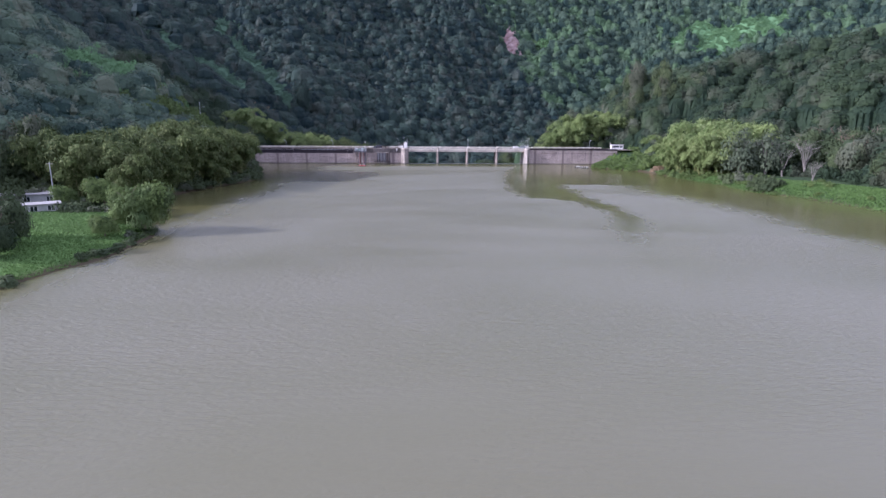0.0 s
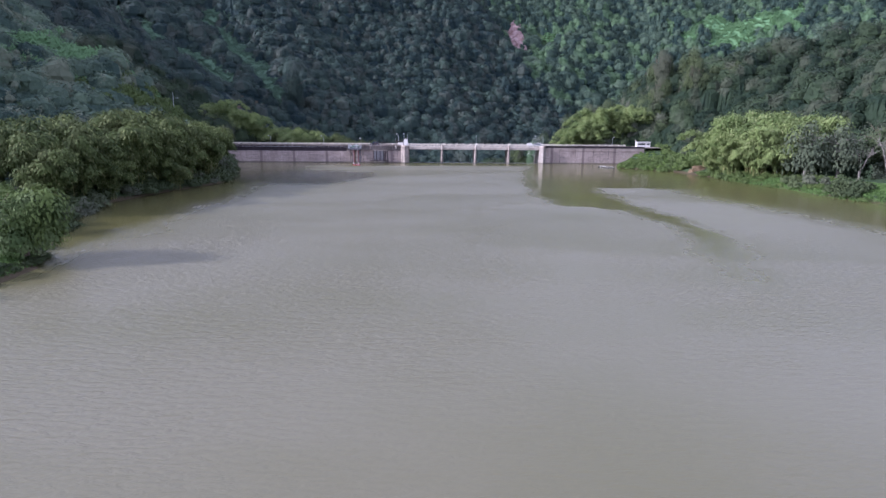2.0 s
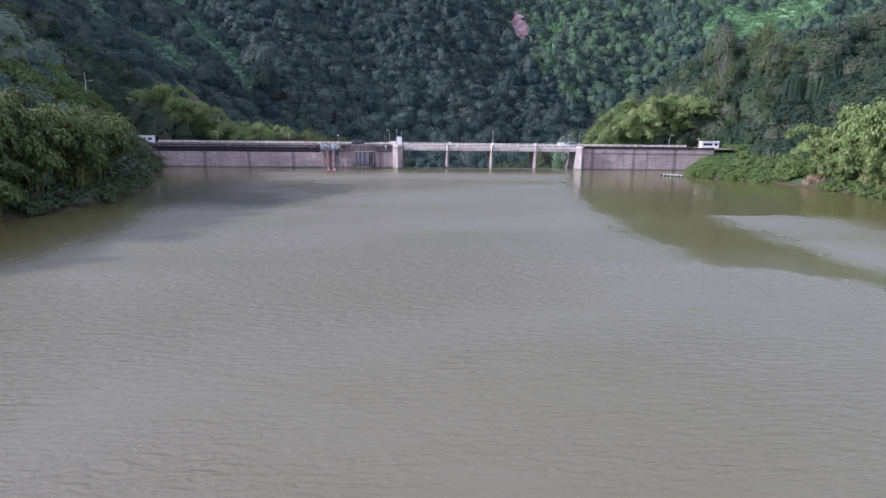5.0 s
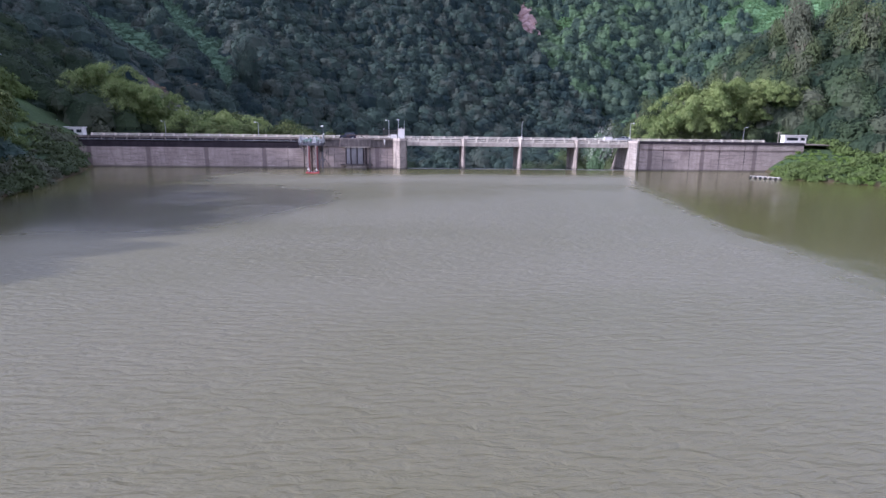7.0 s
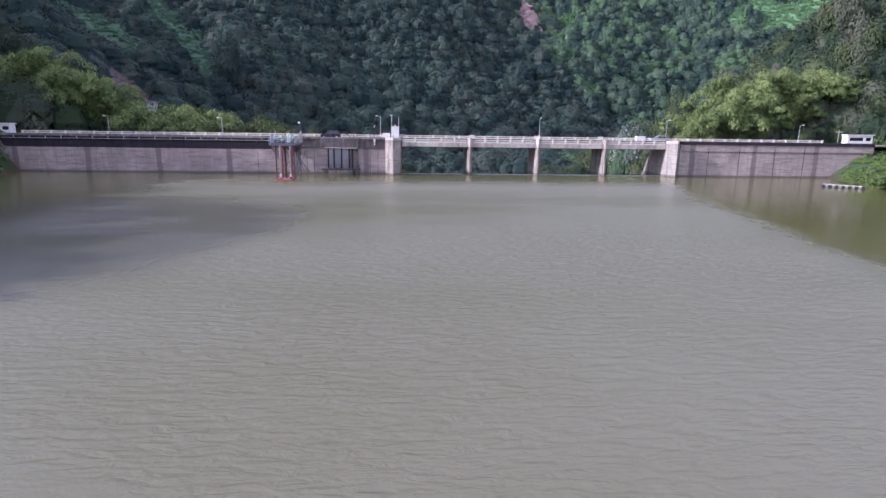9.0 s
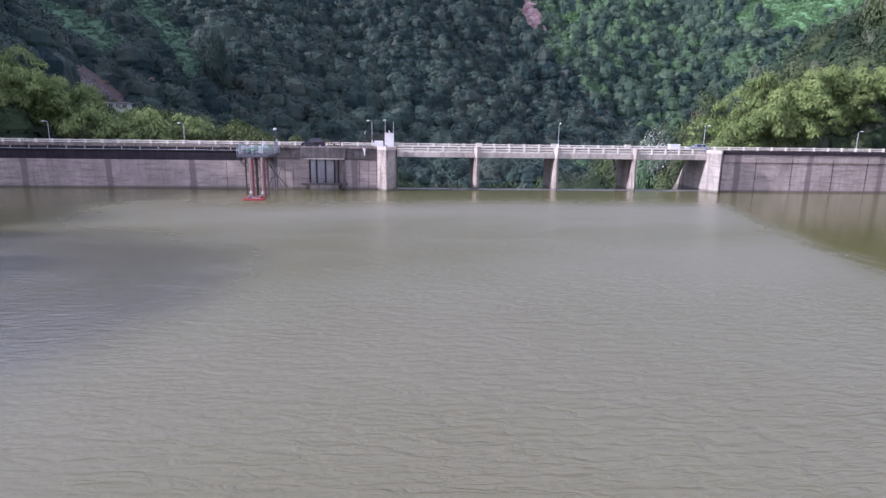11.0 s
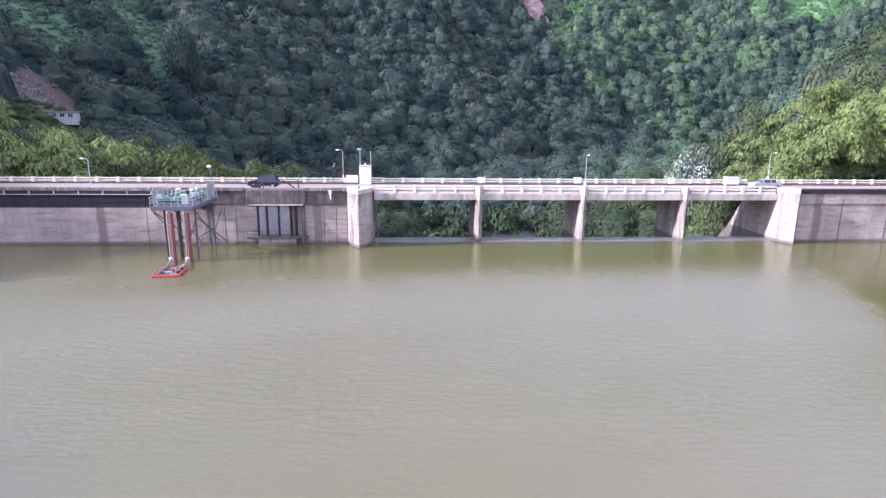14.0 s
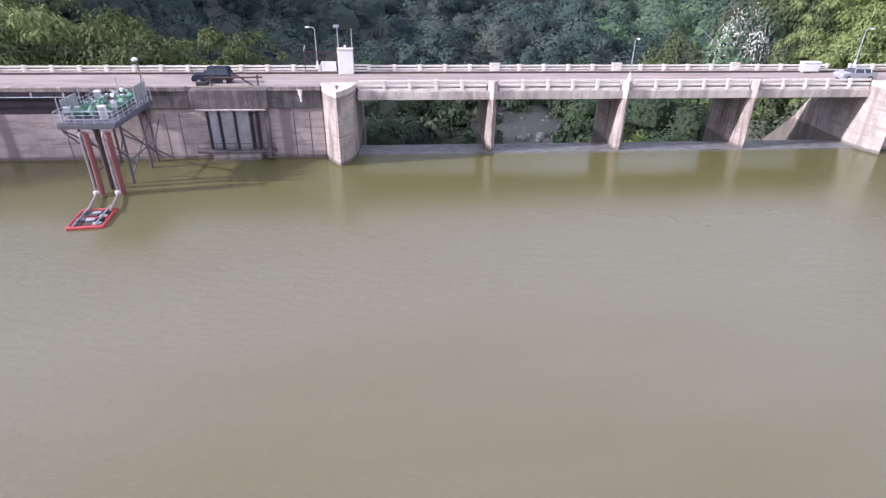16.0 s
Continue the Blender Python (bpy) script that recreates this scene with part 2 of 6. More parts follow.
_glade = _m.math("SUBTRACT", 1.0, _m.step(_m.math("ADD", _glade, _m.math("MULTIPLY", _a, 0.8)), 0.9, 1.5))
_col = _m.mix(_glade, _col, _m.mix(_c, (0.115, 0.210, 0.100), (0.160, 0.280, 0.130)))
_lawn = _m.math("MULTIPLY", _m.math("LESS_THAN", _z, 4.5), _m.math("SUBTRACT", 1.0, _m.step(_y, -172.0, -166.0)))
_lawn = _m.math("MULTIPLY", _lawn, _m.math("MULTIPLY", _m.step(_z, 0.25, 0.7), _m.math("LESS_THAN", _x, 0.0)))
_lawn = _m.math("MULTIPLY", _lawn, _m.step(_m.math("ADD", _y, _m.math("MULTIPLY", _a, 30.0)), -250.0, -225.0))
_col = _m.mix(_lawn, _col, _m.mix(_c, (0.096, 0.164, 0.043), (0.125, 0.205, 0.058)))
_scar = _m.math("ADD", _m.math("POWER", _m.math("DIVIDE", _m.math("SUBTRACT", _x, 128.0), 13.0), 2.0), _m.math("POWER", _m.math("DIVIDE", _m.math("SUBTRACT", _y, 502.0), 36.0), 2.0))
_scar = _m.math("SUBTRACT", 1.0, _m.step(_m.math("ADD", _scar, _m.math("MULTIPLY", _b, 1.2)), 1.1, 1.6))
_col = _m.mix(_scar, _col, _m.mix(_b, (0.16, 0.095, 0.085), (0.34, 0.245, 0.225)))
_vine = _m.math("MULTIPLY", _m.step(_y, 110.0, 150.0), _m.math("SUBTRACT", 1.0, _m.step(_x, -70.0, -50.0)))
_col = _m.mix(_m.math("MULTIPLY", _vine, 0.8), _col, _m.mix(_c, (0.072, 0.130, 0.082), (0.115, 0.185, 0.115)))
_cut = _m.math("ADD", _m.math("POWER", _m.math("DIVIDE", _m.math("ADD", _x, 112.0), 22.0), 2.0), _m.math("POWER", _m.math("DIVIDE", _m.math("SUBTRACT", _y, 130.0), 42.0), 2.0))
_cut = _m.math("SUBTRACT", 1.0, _m.step(_m.math("ADD", _cut, _m.math("MULTIPLY", _b, 1.2)), 1.0, 1.5))
_col = _m.mix(_cut, _col, _m.mix(_c, (0.062, 0.045, 0.042), (0.125, 0.094, 0.086)))
_m.color(_col).bump(_m.math("ADD", _b, _c), 0.6, 0.5)
M_GROUND = _m.m

# rock and earth
_m = Mat("pink_rock", 0.95, 0, 0.15)
_n1, _n2 = _m.noise(_m.world(), 0.16, 6, 0.7), _m.noise(_m.world(), 0.9, 5, 0.7)
_m.color(_m.mix(_m.ramp(_n1, [(0.38, 0.0), (0.62, 1.0)]), (0.17, 0.095, 0.085), (0.38, 0.28, 0.26))).bump(_n2, 1.0, 0.8)
M_SCAR = _m.m

_m = Mat("river_rock", 0.9, 0, 0.2)
_n1 = _m.noise(_m.world(), 0.8, 6, 0.7)
_m.color(_m.mix(_m.ramp(_n1, [(0.38, 0.0), (0.62, 1.0)]), (0.075, 0.068, 0.066), (0.20, 0.185, 0.18))).bump(_n1, 0.6, 0.3)
M_STONE = _m.m

_m = Mat("wet_boulder", 0.7, 0, 0.3)
_n1 = _m.noise(_m.world(), 0.8, 6, 0.7)
_m.color(_m.mix(_m.ramp(_n1, [(0.38, 0.0), (0.62, 1.0)]), (0.03, 0.029, 0.027), (0.085, 0.082, 0.078))).bump(_n1, 0.6, 0.3)
M_BOULDER = _m.m
_m = Mat("river_water", 0.45, 0, 0.2)
_n1 = _m.noise(_m.world((1.0, 0.35, 1)), 0.9, 5, 0.7)
_m.color(_m.mix(_m.ramp(_n1, [(0.60, 0.0), (0.72, 1.0)]), (0.034, 0.036, 0.028), (0.20, 0.20, 0.195))).bump(_n1, 0.6, 0.15)
M_RIVER = _m.m

_m = Mat("tan_earth", 0.95, 0, 0.1)
_n1, _n2 = _m.noise(_m.world(), 0.5, 6, 0.7), _m.noise(_m.world(), 2.5, 5, 0.7)
_m.color(_m.mix(_m.ramp(_n1, [(0.38, 0.0), (0.62, 1.0)]), (0.12, 0.085, 0.050), (0.215, 0.155, 0.095))).bump(_n2, 0.8, 0.3)
M_EARTH = _m.m

# bark
_m = Mat("bark", 0.95, 0, 0.1)
_n1 = _m.noise(_m.coord((3, 3, 0.6)), 2.0, 5, 0.7)
_m.color(_m.mix(_n1, (0.07, 0.05, 0.035), (0.20, 0.16, 0.125))).bump(_n1, 0.6, 0.05)
M_BARK = _m.m
_m = Mat("bleached_bark", 0.9, 0, 0.1)
_n1 = _m.noise(_m.coord((2, 2, 0.6)), 2.0, 5, 0.7)
_m.color(_m.mix(_n1, (0.12, 0.105, 0.09), (0.27, 0.245, 0.22))).bump(_n1, 0.5, 0.03)
M_DEADBARK = _m.m
M_CULM = plain("bamboo_culm", (0.20, 0.20, 0.07), 0.5, 0, 0.3, 0.4, 1.0, (0.12, 0.09, 0.04))

# darker, bluer foliage: the west slopes' shade and haze put into the colour
M_FAR = leaves("shaded_side_foliage", (0.015, 0.030, 0.031), (0.073, 0.107, 0.078), 0.16, 0.12, (0.078, 0.092, 0.073))
M_HILL = leaves("upland_foliage", (0.036, 0.064, 0.051), (0.158, 0.212, 0.132), 0.14, 0.12, (0.172, 0.190, 0.126))
# lighter copy of it: sunlight on the east slopes put into the colour
M_SUNNY = leaves("sunlit_side_foliage", (0.022, 0.043, 0.036), (0.112, 0.158, 0.098), 0.07, 0.12, (0.098, 0.160, 0.076))
M_NEAR = leaves("broadleaf_foliage", (0.024, 0.040, 0.020), (0.100, 0.124, 0.052), 0.17, 0.12, (0.105, 0.112, 0.076))
M_BANK = leaves("hillside_mixed_foliage", (0.014, 0.027, 0.016), (0.060, 0.086, 0.040), 0.17, 0.12, (0.066, 0.076, 0.048))
M_BAMBOO = leaves("golden_bamboo_foliage", (0.090, 0.134, 0.040), (0.215, 0.270, 0.090), 0.25, 0.2, (0.18, 0.225, 0.078), (0.31, 0.34, 0.15))
M_GREENBAMBOO = leaves("green_bamboo_foliage", (0.038, 0.059, 0.018), (0.118, 0.148, 0.045), 0.3, 0.14, (0.090, 0.108, 0.038), (0.25, 0.27, 0.105))
M_SCRUB = leaves("bank_scrub", (0.062, 0.097, 0.028), (0.134, 0.178, 0.052), 0.4, 0.2)
M_VINE = leaves("vine_cover", (0.092, 0.160, 0.104), (0.140, 0.225, 0.142), 0.3, 0.2)
M_GREYTREE = leaves("grey_green_foliage", (0.044, 0.060, 0.036), (0.098, 0.118, 0.070), 0.3, 0.15)
M_LIME = leaves("lime_foliage", (0.090, 0.155, 0.032), (0.180, 0.245, 0.062), 0.25, 0.25)
M_GRASS = leaves("lawn_grass", (0.090, 0.154, 0.042), (0.122, 0.198, 0.058), 0.06, 0.3)
M_SHORE = leaves("shore_tree_foliage", (0.040, 0.066, 0.022), (0.155, 0.205, 0.060), 0.5, 0.2)
# meadow green with sunlight on glade and spur put into it
M_MEADOW = leaves("meadow_foliage", (0.125, 0.225, 0.100), (0.185, 0.310, 0.140), 0.08, 0.3)
M_DRY = leaves("dry_brush", (0.16, 0.12, 0.075), (0.27, 0.21, 0.13), 0.5, 0.1)
M_BLOSSOM = plain("white_blossom", (0.60, 0.59, 0.56), 0.8, 0, 0.2, 0.2)

# reservoir water: murky olive body, wind ripple in the open, calm under the banks
_m = Mat("reservoir_water", 0.1, 0, 0.5)
_m.b.inputs["IOR"].default_value = 1.333
_p = _m.world()
_x, _y, _z = _m.sep(_p)
_warp = _m.math("MULTIPLY", _m.math("SUBTRACT", _m.noise(_p, 0.022, 4, 0.5), 0.5), 34.0)
_curl = _m.math("MULTIPLY", _m.math("SUBTRACT", _m.noise(_p, 0.045, 5, 0.6), 0.5), 20.0)
_ny = _m.math("MULTIPLY", _m.math("ADD", _y, _m.math("MULTIPLY", _curl, 0.45)), -1.0)
# calm water off the east abutment: its windward edge, the tongue of ruffled water in it, the trailing slick
def along(stops, lo=-150.0, hi=150.0, reach=270.0):
    """A smooth curve of x over the distance from the dam."""
    return _m.math("ADD", lo, _m.math("MULTIPLY", hi - lo, _m.ramp(_m.math("DIVIDE", _ny, reach), [(d / reach, (v - lo) / (hi - lo)) for d, v in stops])))


_fray = _m.math("MULTIPLY", _m.math("SUBTRACT", _m.noise(_m.world((0.5, 0.16, 1)), 1.0, 4, 0.6), 0.5), 9.0)
_xc = _m.math("ADD", _m.math("ADD", _x, _m.math("MULTIPLY", _curl, 0.4)), _fray)
_rim = along([(0, 57), (11, 54), (34, 47), (68, 39.5), (95, 34), (137, 33), (143, 45.5), (162, 48), (181, 45), (198, 40), (216, 41), (250, 43)])
_inner = along([(0, 150), (98, 150), (102, 54), (110, 53), (130, 53.5), (157, 55), (181, 53), (203, 45), (225, 44.5), (250, 45)])
_outer = along([(0, 150), (94, 150), (97, 55), (106, 67), (135, 74), (160, 76), (250, 78)])
_fade = _m.math("SUBTRACT", 1.0, _m.math("MULTIPLY", _m.step(_ny, 165.0, 215.0), 0.75))
_calm_r = _m.math("MULTIPLY", _m.step(_m.math("SUBTRACT", _xc, _rim), -2.5, 5.0), _m.math("SUBTRACT", 1.0, _m.step(_m.math("SUBTRACT", _xc, _inner), -3.5, 4.0)))
_calm_r = _m.math("MULTIPLY", _calm_r, _fade)
_calm_r = _m.math("MAXIMUM", _calm_r, _m.math("MULTIPLY", _m.step(_m.math("SUBTRACT", _m.math("ADD", _xc, _m.math("MULTIPLY", _curl, 0.5)), _outer), -2.0, 16.0), 0.9))
_calm_d = _m.step(_m.math("ADD", _y, _curl), -34.0, -4.0)
_calm_l = _m.math("MULTIPLY", _m.step(_m.math("SUBTRACT", -37.0, _m.math("ADD", _m.math("ADD", _x, _fray), _m.math("MULTIPLY", _curl, 0.6))), -5.0, 12.0), 0.9)
_calm = _m.math("MAXIMUM", _m.math("MAXIMUM", _calm_r, _m.math("MULTIPLY", _calm_d, 0.85)), _calm_l)
_gust = _m.ramp(_m.noise(_m.world((0.012, 0.030, 1)), 1.0, 5, 0.55, 0.9), [(0.38, 0.0), (0.62, 1.0)])
# dark patch off the west wall: shade painted into the water, with steeper ripples
_shade_patch = _m.math("ADD", _m.math("POWER", _m.math("DIVIDE", _m.math("ADD", _m.math("ADD", _x, _warp), 34.0), 22.0), 2.0), _m.math("POWER", _m.math("DIVIDE", _m.math("ADD", _y, 70.0), 30.0), 2.0))
_shade_patch = _m.math("SUBTRACT", 1.0, _m.step(_shade_patch, 0.35, 1.1))
_open = _m.math("SUBTRACT", 1.0, _m.math("MULTIPLY", _calm, 0.9))
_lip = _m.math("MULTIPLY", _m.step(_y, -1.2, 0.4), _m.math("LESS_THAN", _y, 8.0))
# sky glints on the ripples at the spillway lip, painted as colour
_lip_glints = _m.ramp(_m.noise(_m.world((0.7, 2.6, 1)), 1.0, 5, 0.7, 0.6), [(0.40, 0.0), (0.62, 1.0)])
_wind = _m.math("MAXIMUM", _m.math("MULTIPLY", _open, _m.math("ADD", 0.62, _m.math("MULTIPLY", _gust, 0.38))), _m.math("MULTIPLY", _lip, 0.8))
_w1 = _m.noise(_m.world((0.75, 2.1, 1)), 1.0, 4, 0.55, 0.6)
_w2 = _m.noise(_m.world((1.6, 4.0, 1)), 1.0, 3, 0.55, 0.5)
_lull = _m.ramp(_m.noise(_m.world((0.016, 0.024, 1)), 1.0, 4, 0.6, 0.6), [(0.40, 0.0), (0.58, 1.0)])
_fetch = _m.math("MULTIPLY", _m.step(_ny, 30.0, 75.0), _m.math("SUBTRACT", 1.0, _m.math("MULTIPLY", _m.step(_ny, 195.0, 235.0), 0.65)))
_chop = _m.math("ADD", 0.32, _m.math("MULTIPLY", 0.95, _m.math("MULTIPLY", _lull, _fetch)))
# a second patch of chop off the lawn
_spark = _m.math("ADD", _m.math("POWER", _m.math("DIVIDE", _m.math("ADD", _xc, 33.0), 17.0), 2.0), _m.math("POWER", _m.math("DIVIDE", _m.math("ADD", _y, 172.0), 32.0), 2.0))
_chop = _m.math("ADD", _chop, _m.math("MULTIPLY", _m.math("SUBTRACT", 1.0, _m.step(_spark, 0.2, 1.1)), 1.5))
_h = _m.math("ADD", _w1, _m.math("MULTIPLY", _w2, 0.35))
_silt = _m.mix(_m.noise(_p, 0.02, 3), (0.097, 0.090, 0.042), (0.116, 0.105, 0.051))
# calm water: darker olive, partly the dark hillside's reflection painted in
_calm_tint = _m.mix(_m.noise(_p, 0.05, 4), (0.074, 0.070, 0.022), (0.094, 0.089, 0.029))
_body = _m.mix(_m.math("MULTIPLY", _calm, 0.95), _silt, _calm_tint)
_body = _m.mix(_m.math("MULTIPLY", _shade_patch, 0.8), _body, (0.066, 0.062, 0.046))
# gusts mixed lighter and greyer: reflected sky put into the colour
_m.color(_m.mix(_m.math("MULTIPLY", _gust, _m.math("MULTIPLY", _m.math("SUBTRACT", _open, _shade_patch, clamp=True), 0.5)), _m.mix(_m.math("MULTIPLY", _lip, 0.8), _body, _m.mix(_lip_glints, (0.07, 0.07, 0.075), (0.27, 0.26, 0.28))), (0.138, 0.125, 0.080)))
_m.l.new(_m.math("ADD", 0.45, _m.math("MULTIPLY", _wind, 0.60)), _m.b.inputs["Specular IOR Level"])
_m.rough(_m.math("ADD", 0.13, _m.math("MULTIPLY", _wind, _m.math("SUBTRACT", 0.26, _m.math("MULTIPLY", _shade_patch, 0.14)))))
_m.bump(_h, _m.math("MULTIPLY", _m.math("MULTIPLY", _m.math("MAXIMUM", _wind, 0.12), _m.math("MAXIMUM", _chop, _lip)), _m.math("ADD", 0.56, _m.math("ADD", _m.math("MULTIPLY", _shade_patch, 0.15), _m.math("MULTIPLY", _lip, 0.5)))), 0.28)
M_WATER = _m.m



# ---- builders ----
def root(name, x, y, z, label, category, group="", kind="", rz=0.0):
    e = new(name)
    e.matrix_world = pose(x, y, z, 0, 0, rz)
    return tagged(e, label, category, group, kind)


def part(name, bm, material, parent, label=""):
    me = bpy.data.meshes.new(name)
    bm.normal_update()
    bm.to_mesh(me)
    bm.free()
    me.materials.append(material)
    ob = new(name, me)
    ob.parent = parent
    if label:
        ob["label"] = label
    return ob


def piece(name, me, parent, loc, rz=0.0):
    """One more object on a shared mesh."""
    ob = new(name, me)
    ob.parent = parent
    ob.location = loc
    ob.rotation_euler = (0, 0, radians(rz))
    return ob


def solo(name, bm, material, label, category, loc=(0, 0, 0), group="", kind="", rz=0.0):
    me = bpy.data.meshes.new(name)
    bm.normal_update()
    bm.to_mesh(me)
    bm.free()
    me.materials.append(material)
    ob = new(name, me)
    ob.matrix_world = pose(*loc, 0, 0, rz)
    return tagged(ob, label, category, group, kind)


def box(bm, x0, x1, y0, y1, z0, z1, bevel=0.0):
    r = bmesh.ops.create_cube(bm, size=1.0)
    vs = r["verts"]
    for v in vs:
        v.co = Vector(((x0 + x1) / 2 + v.co.x * (x1 - x0), (y0 + y1) / 2 + v.co.y * (y1 - y0), (z0 + z1) / 2 + v.co.z * (z1 - z0)))
    if bevel:
        es = list({e for v in vs for e in v.link_edges})
        bmesh.ops.bevel(bm, geom=es, offset=bevel, segments=1, affect="EDGES")
    return bm


def tube(bm, p, q, r0, r1=None, n=8):
    p, q = Vector(p), Vector(q)
    d = q - p
    m = Matrix.Translation((p + q) / 2) @ d.to_track_quat("Z", "Y").to_matrix().to_4x4()
    bmesh.ops.create_cone(bm, cap_ends=True, segments=n, radius1=r0, radius2=r0 if r1 is None else r1, depth=d.length, matrix=m)
    return bm


def prism(bm, outline, z0, z1, axis="z"):
    """A solid from a closed outline: (x, y) along z, or (y, z) along x from z0 to z1."""
    def at(a, b, c):
        return (a, b, c) if axis == "z" else (c, a, b)
    lo = [bm.verts.new(at(a, b, z0)) for a, b in outline]
    hi = [bm.verts.new(at(a, b, z1)) for a, b in outline]
    k = len(outline)
    bm.faces.new(lo[::-1])
    bm.faces.new(hi)
    for i in range(k):
        bm.faces.new((lo[i], lo[(i + 1) % k], hi[(i + 1) % k], hi[i]))
    bmesh.ops.recalc_face_normals(bm, faces=bm.faces[:])
    return bm


def leaf_mesh(name, q, material, tone=None):
    """A mesh from an array of loose triangles (n, 3, 3), with a tone for each."""
    q = np.asarray(q, dtype=np.float32)
    n = len(q)
    me = bpy.data.meshes.new(name)
    me.vertices.add(n * 3)
    me.vertices.foreach_set("co", q.ravel())
    me.loops.add(n * 3)
    me.loops.foreach_set("vertex_index", np.arange(n * 3, dtype=np.int32))
    me.polygons.add(n)
    me.polygons.foreach_set("loop_start", np.arange(0, n * 3, 3, dtype=np.int32))
    me.polygons.foreach_set("loop_total", np.full(n, 3, dtype=np.int32))
    me.update(calc_edges=True)
    at = me.attributes.new("tone", "FLOAT", "FACE")
    at.data.foreach_set("value", np.full(n, 0.5, dtype=np.float32) if tone is None else np.asarray(tone, dtype=np.float32))
    me.materials.append(material)
    return me


B = bmesh.new

# ---- the lie of the land ----
def shore_left(y):
    return np.interp(y, (-420, -262, -224, -208, -190, -181, -158, -137, -121, -107, -88, -73, -40, -17, 0),
                     (-80, -58, -45, -41, -42, -47, -57, -63, -61, -57, -52, -56, -65, -74, -84))


def shore_right(y):
    return np.interp(y, (-420, -172, -146, -137, -126, -120, -103, -85, -65, -46, -38, -26, -12, 0), (126, 119, 117, 115, 111, 109, 110, 107, 106, 103, 96, 88, 94, 98))


def soft_max(a, b, k=6.0):
    return np.logaddexp(a / k, b / k) * k


def bumps(x, y):
    """Gullies and spurs on the slopes."""
    return (4.0 * np.sin(x * 0.043 + 1.3 * np.sin(y * 0.021)) + 3.0 * np.sin(y * 0.052 + x * 0.031)
            + 1.6 * np.sin(x * 0.11 + y * 0.07 + 2.0) + 1.2 * np.sin(y * 0.13 - x * 0.09))


def raw_hills(x, y):
    """The valley sides before their crests are levelled."""
    left = 0.56 * (np.interp(y, (-420, -200, -140, -70, 0, 80), (-112, -108, -92, -76, -72, -70)) - x)
    right = x - np.interp(y, (-420, -100, -60, 0, 10, 24, 90), (140, 136, 124, 117, 113, 88, 86))
    right = 0.64 * right - 0.36 * np.maximum(right - 46, 0) - 0.55 * np.maximum(y - 80, 0)
    # the west mountain falls towards the gorge, the east one faces it across a crease
    west = np.interp(y, (60, 135, 350, 420, 640), (-34, 0, 80, 128, 282)) - 0.30 * (x + 65)
    east = 0.74 * (y - np.interp(x, (40, 100, 120, 173, 200, 270, 300, 466, 640), (300, 318, 325, 342, 343, 349, 352, 307, 285)))
    far = soft_max(west, east, 4.0)
    return soft_max(soft_max(left, far), right)


def crest(x, y):
    return 30 + 0.222 * np.maximum(y + 296, 0)


def land(x, y):
    """Height of the ground at arrays x, y."""
    x, y = np.asarray(x, float), np.asarray(y, float)
    hills = raw_hills(x, y)
    hills = -soft_max(-hills, -crest(x, y), 5.0)
    hills = hills + bumps(x, y) * np.clip((hills - 4) / 25, 0, 1)
    # reservoir bowl upstream, gorge downstream
    d = np.maximum(shore_left(y) - x, x - shore_right(y))
    bank = np.where(d > 0, np.where(x > 0, np.interp(y, (-125, -95), (3.4, 2.2)), np.interp(y, (-150, -110), (1.0, 2.2))) * (1 - np.exp(-np.maximum(d, 0) / 4.0)) + 0.03 * d, np.maximum(0.7 * d, -4.5))
    up = np.where(d > 0, soft_max(bank, hills, 2.0), bank)
    down = soft_max(np.full_like(hills, -11.0), hills, 3.0)
    # the road meets the banks at crest level
    ends = np.clip((np.abs(x - 11) - 88) / 8, 0, 1) * np.clip(1 - np.abs(y - 4) / 16, 0, 1)
    t = np.clip((y + 0.0) / 6.0, 0, 1)
    z = up * (1 - t) + down * t
    return z * (1 - ends) + np.maximum(z, 6.6) * ends

# ---- ground and water ----
def axis_steps(lo, hi, step, outer):
    mid = np.arange(lo, hi + 0.1, step)
    out = np.cumsum(np.linspace(step * 1.5, outer, 14))
    return np.concatenate((lo - out[::-1], mid, hi + out))


gx, gy = axis_steps(-330, 480, 4.0, 220), axis_steps(-360, 560, 4.0, 220)
GX, GY = np.meshgrid(gx, gy)
GZ = np.minimum(land(GX, GY), 330)
verts = np.stack((GX, GY, GZ), -1).reshape(-1, 3)
nx, ny = len(gx), len(gy)
idx = np.arange(nx * ny).reshape(ny, nx)
faces = np.stack((idx[:-1, :-1], idx[:-1, 1:], idx[1:, 1:], idx[1:, :-1]), -1).reshape(-1, 4)
me = bpy.data.meshes.new("ground")
me.from_pydata(verts.tolist(), [], faces.tolist())
me.polygons.foreach_set("use_smooth", np.ones(len(faces), dtype=bool))
me.materials.append(M_GROUND)
ground = tagged(new("ground", me), "steep green valley sides of grass, scrub and soil", "ground", kind="structure")

bm = B()
box(bm, -300, 300, -700, 2.2, -0.5, 0.0)
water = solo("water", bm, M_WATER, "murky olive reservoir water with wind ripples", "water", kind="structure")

bm = B()
box(bm, 14, 40, 9.0, 62, -10.6, -10.2)
river = solo("river", bm, M_RIVER, "shallow dark river with broken white water below the dam", "water", kind="structure")

# ---- the dam ----
ROAD_Z = 7.42
FACE = -1.0
BACK = 8.4
SPAN = 15.24
BAY = [(0.25, 14.69), (15.79, 29.93), (31.03, 45.17), (46.27, 59.75)]


